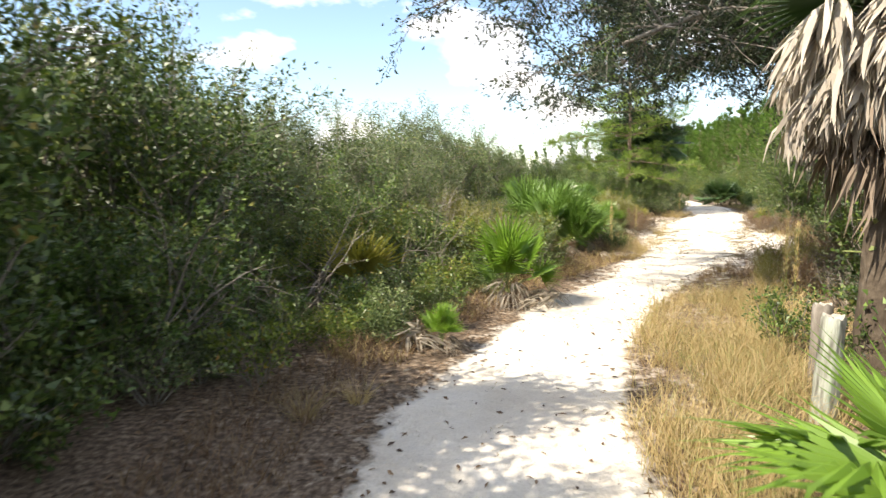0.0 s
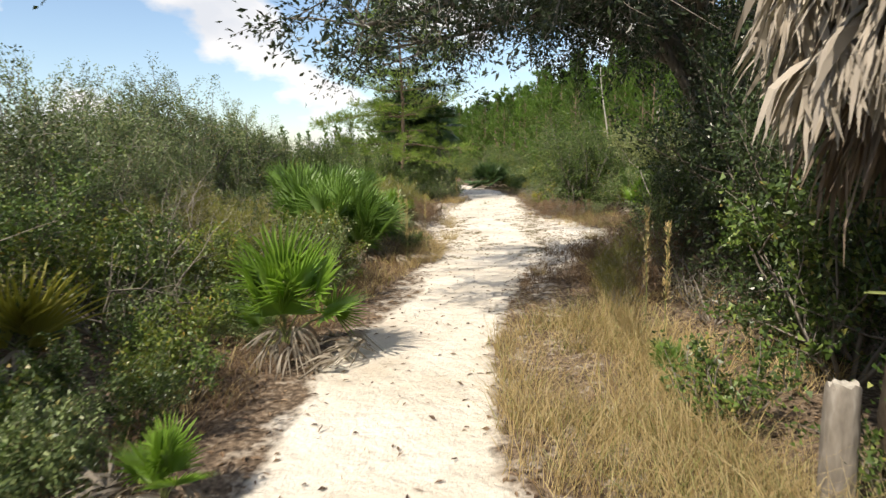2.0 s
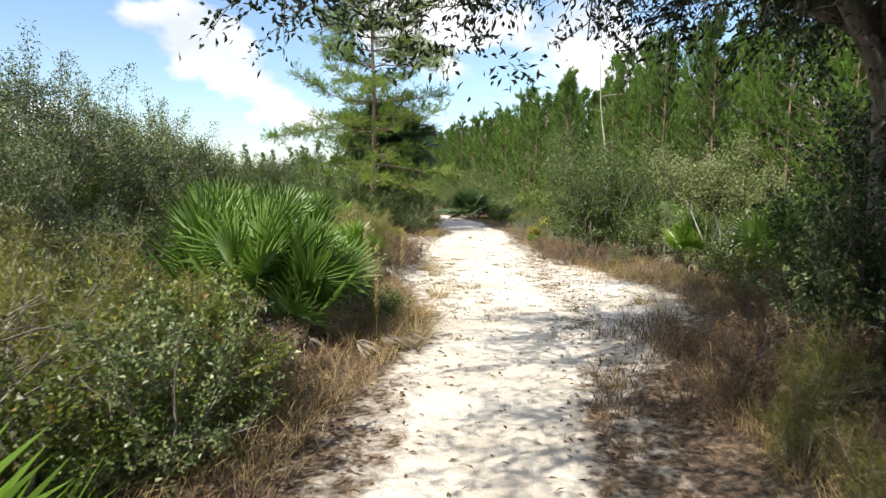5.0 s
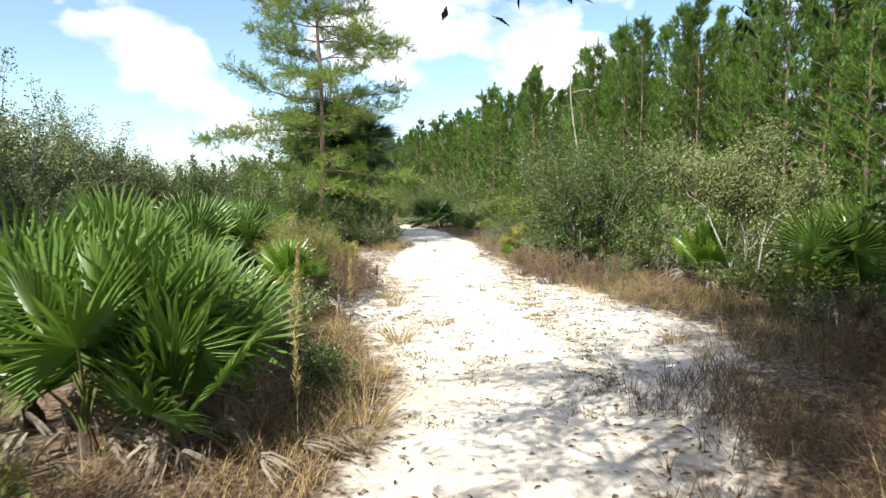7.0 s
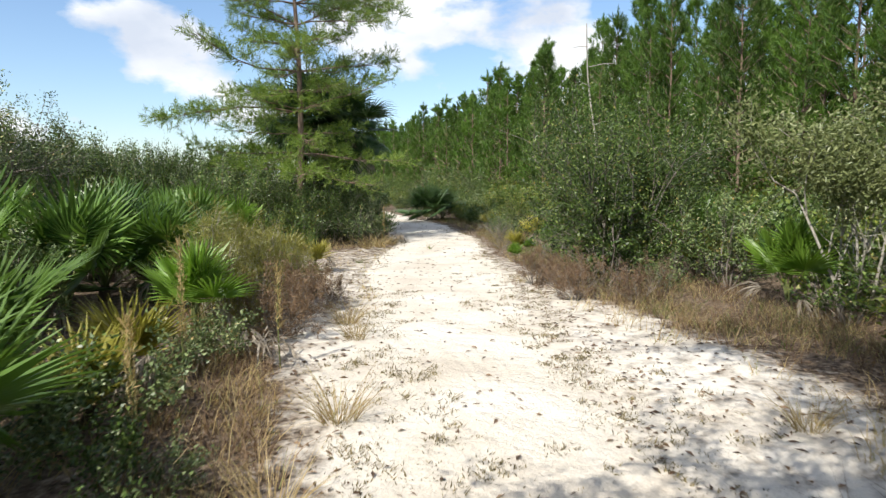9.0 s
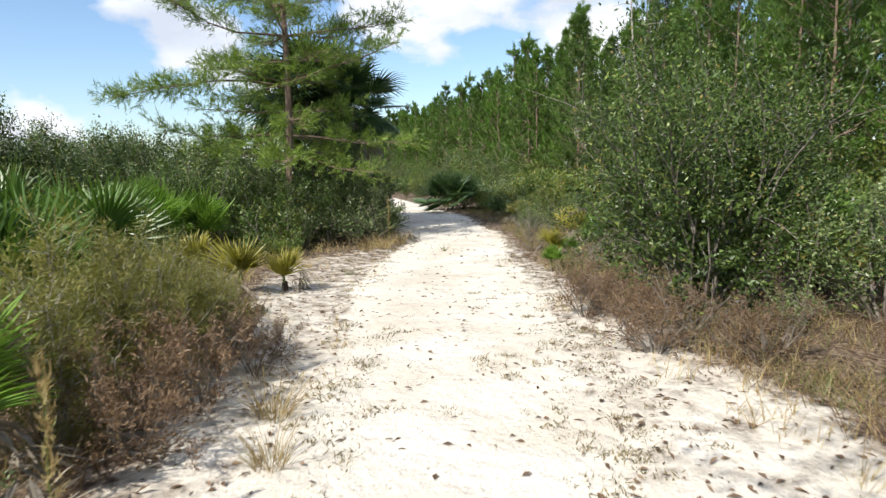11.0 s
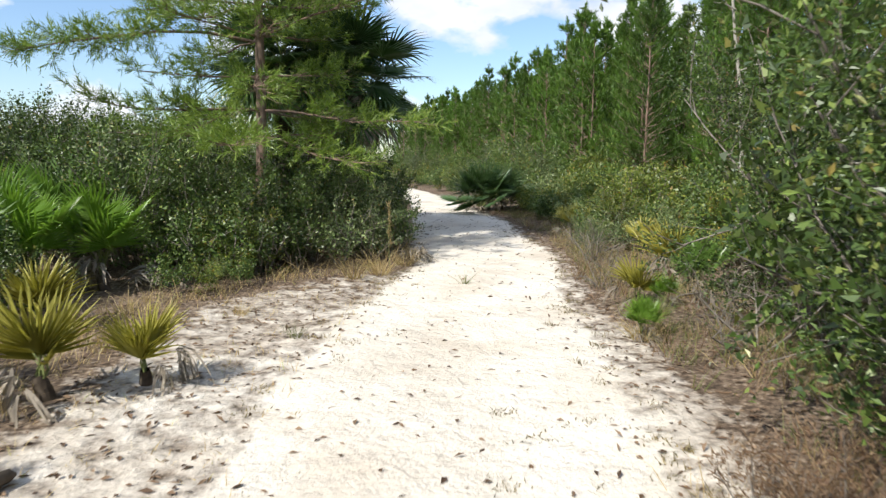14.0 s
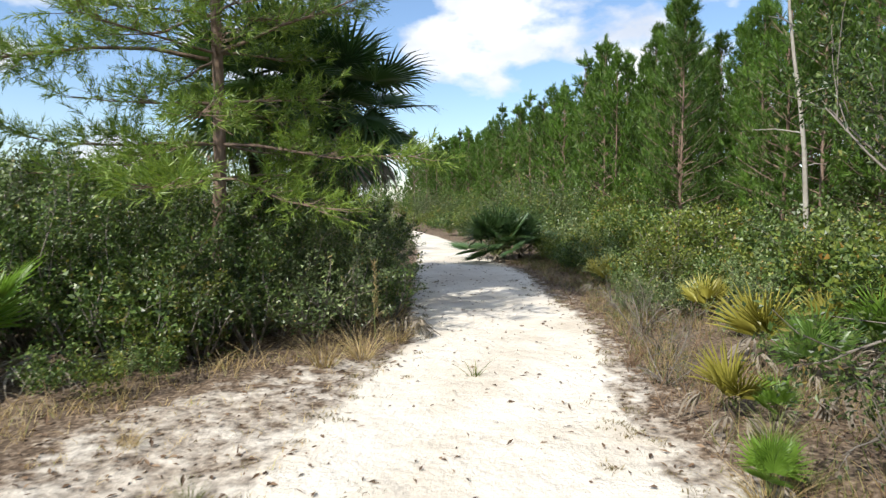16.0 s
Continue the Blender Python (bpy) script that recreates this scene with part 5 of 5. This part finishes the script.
# ---- litter ----
n = 20000
y = rng.uniform(1, 34, n)
x = veg_left(y) - 0.8 + rng.uniform(0, 1, n) * (veg_right(y) - veg_left(y) + 1.6)
keep = bare(x, y) < rng.uniform(0.15, 1.15, n)
x, y = x[keep], y[keep]
P = np.stack([x, y, land(x, y) + 0.006], -1)
D = unit(rng.normal(0, 1, (len(x), 3)) * [1, 1, 0.15])
tagged(new("leaf_litter", make_mesh("leaf_litter", [leaves(P, D, unit(rng.normal(0, 0.3, (len(x), 3)) + [0, 0, 1]), rng.uniform(0.03, 0.08, len(x)), rng.uniform(0.012, 0.03, len(x)))], LITTER)), "brown fallen leaves strewn over the sand", "leaf litter", kind="stuff")

# ---- dead grass clumps and scraps on the sand ----
def bands(count):
    """Scattered points along both flanks of the worn strip, thicker where grass survives."""
    y = rng.uniform(11.5, 31, count)
    l, r = left_edge(y), right_edge(y)
    side = rng.uniform(0, 1, count) < 0.5
    off = np.abs(rng.normal(0, 0.3, count))
    x = np.where(side, l - 0.15 + off, r + 0.15 - off)
    return np.stack([x, y], -1)


clumps = bands(240)
grass_field("sand_clump", "small flattened clumps of brown dead grass on sand", CLUMP, clumps, 0.06, 0.012, 44)
grass_field("sand_clump", "small olive clumps of low grass on sand", CLUMP, np.concatenate([bands(120), scatter_pts(90, 12.8, 17.3, lambda y: np.interp(y, [12.8, 17.3], [6.0, 7.1]), lambda y: np.interp(y, [12.8, 17.3], [7.0, 7.9])), scatter_pts(90, 13, 17.5, lambda y: np.interp(y, [13, 17.5], [4.5, 5.6]), lambda y: np.interp(y, [13, 17.5], [5.2, 6.3]))]), 0.06, 0.012, 44)
grass_field("sand_clump", "thin straw scraps on the shaded sand path", STRAW, scatter_pts(160, 3, 13, left_edge, right_edge), 0.05, 0.007, 8)

def along(count, y0, y1, edge, shift, sway):
    y = rng.uniform(y0, y1, count)
    return np.stack([edge(y) + shift + rng.normal(0, sway, count), y], -1)


grass_field("sand_clump", "flattened olive clumps along the worn strip", CLUMP, np.concatenate([along(75, 11.6, 17.5, right_edge, 0.05, 0.16), along(45, 12.5, 19.0, left_edge, 0.45, 0.22), along(16, 12, 20, lambda y: (left_edge(y) + right_edge(y)) / 2, 0, 0.3)]), 0.05, 0.013, 90, 0.075)
grass_field("sand_clump", "small brown dead clumps on the open sand", CLUMP, np.concatenate([along(14, 17, 22, right_edge, -0.4, 0.25), along(10, 17, 22, left_edge, 0.5, 0.25)]), 0.045, 0.012, 80, 0.06)

# ---- single small things ----
def dead_heap(label, x, y, count, spread, scale):
    root = tagged(new("dead_palm_fronds"), label, "dead fronds")
    for k in range(count):
        t = rng.uniform(0, 360)
        bl = part("dead_blade", DEADFANS[int(rng.integers(0, 4))], root)
        bl.matrix_basis = pose(rng.normal(0, spread), rng.normal(0, spread), rng.uniform(0.10, 0.2) * scale, rng.uniform(-20, 20), rng.uniform(-70, -20), t) @ Matrix.Scale(scale, 4)
    root.matrix_basis = at(x, y)


dead_heap("heap of pale grey dead palmetto fronds", 6.0, 24.2, 9, 0.22, 1.0)
dead_heap("pale dead palmetto fronds in dry grass", 12.5, 21.7, 7, 0.25, 1.0)
dead_heap("brown dead palmetto fronds in dry grass", 11.3, 21.3, 5, 0.2, 0.8)
dead_heap("withered brown palm frond at the path edge", 9.45, 25.2, 5, 0.12, 0.9)
dead_heap("pale dead palmetto fronds under the green fans", 2.95, 12.0, 4, 0.2, 0.7)
dead_heap("pale dead palmetto fronds under the green fans", 2.0, 11.9, 4, 0.3, 0.7)
dead_heap("pale dead palmetto fronds beside the sand", 4.3, 15.7, 6, 0.2, 0.9)
dead_heap("pale withered palmetto frond by the path", -0.25, 5.6, 4, 0.12, 0.9)
dead_heap("pale dead palmetto fronds under the bright fan", 1.1, 7.5, 6, 0.2, 0.9)

sprig = tuft("palm_sprig", "small grey-green palm sprig in the bare sand", GREENGRASS, 14, 0.26, 0.02, 0.4, 0.012, "seedlings", "seedling")
sprig.matrix_basis = at(9.5, 23.36, 30)

chunk = tagged(new("bark_chunk", make_mesh("bark_chunk", [tube(np.array([[-0.17, 0, 0.02], [-0.12, 0.01, 0.035], [0, 0.0, 0.045], [0.12, -0.01, 0.035], [0.16, 0, 0.02]]), [0.01, 0.03, 0.038, 0.03, 0.008], 7)], PALMBARK, True)), "dark rotting piece of palm stem on the sand", "dead wood")
chunk.matrix_basis = at(5.75, 19.35, 55)


def plume(x, y, height):
    root = tagged(new("dry_plume"), "tall dry straw-coloured seed plume on a thin stalk", "dry weed", "dry plumes")
    z = np.linspace(-0.03, height, 6)
    part("stalk", make_mesh("stalk", [tube(np.stack([0.01 * np.sin(z * 5), 0 * z, z], -1), np.linspace(0.006, 0.002, 6), 4)], PETIOLE, True), root)
    n = 170
    u = rng.uniform(0.35, 1.0, n)
    P = np.stack([rng.normal(0, 0.011, n), rng.normal(0, 0.011, n), u * height], -1)
    part("seed_head", make_mesh("seed_head", [slivers(P, unit(rng.normal(0, 0.4, (n, 3)) + [0, 0, 1]), rand_dirs(n), 0.06, 0.008)], STRAW), root)
    root.matrix_basis = at(x, y, rng.uniform(0, 360))


for x, y, h in ((3.15, 11.95, 0.95), (3.9, 15.0, 1.0), (4.6, 15.4, 0.8), (3.6, 13.8, 0.8), (3.9, 6.9, 1.0), (4.0, 7.3, 1.1), (8.9, 24.6, 0.9)):
    plume(x, y, h)

snag = tagged(new("dead_pine"), "bare pale dead pine trunk before the green stand", "dead tree")
z = np.linspace(-0.1, 6.3, 9)
part("trunk", make_mesh("trunk", [tube(np.stack([-0.12 * z + 0.06 * np.sin(z), 0.03 * np.sin(z * 1.7), z], -1), np.linspace(0.055, 0.015, 9), 8)], PALEBARK, True), snag)
for k in range(7):
    h, a = 2.0 + 0.6 * k, k * 2.4
    p = np.array([-0.12 * h, 0.0, h])
    e = np.array([math.cos(a), math.sin(a), 0.1]) * rng.uniform(0.4, 0.9)
    part("limb", make_mesh("limb", [tube(np.array([p, p + e * 0.5 + [0, 0, 0.04], p + e]), [0.014, 0.01, 0.004], 4)], PALEBARK, True), snag)
snag.matrix_basis = at(17.3, 27.0, 0)

# ---- models that were not planted go ----
for ob in [o for o in scene.objects if o.parent is None and o.type in ("EMPTY", "MESH") and o.get("kind", "") not in ("stuff", "structure") and o.matrix_basis.translation.length < 1e-6]:
    for o in (*ob.children_recursive, ob):
        bpy.data.objects.remove(o)
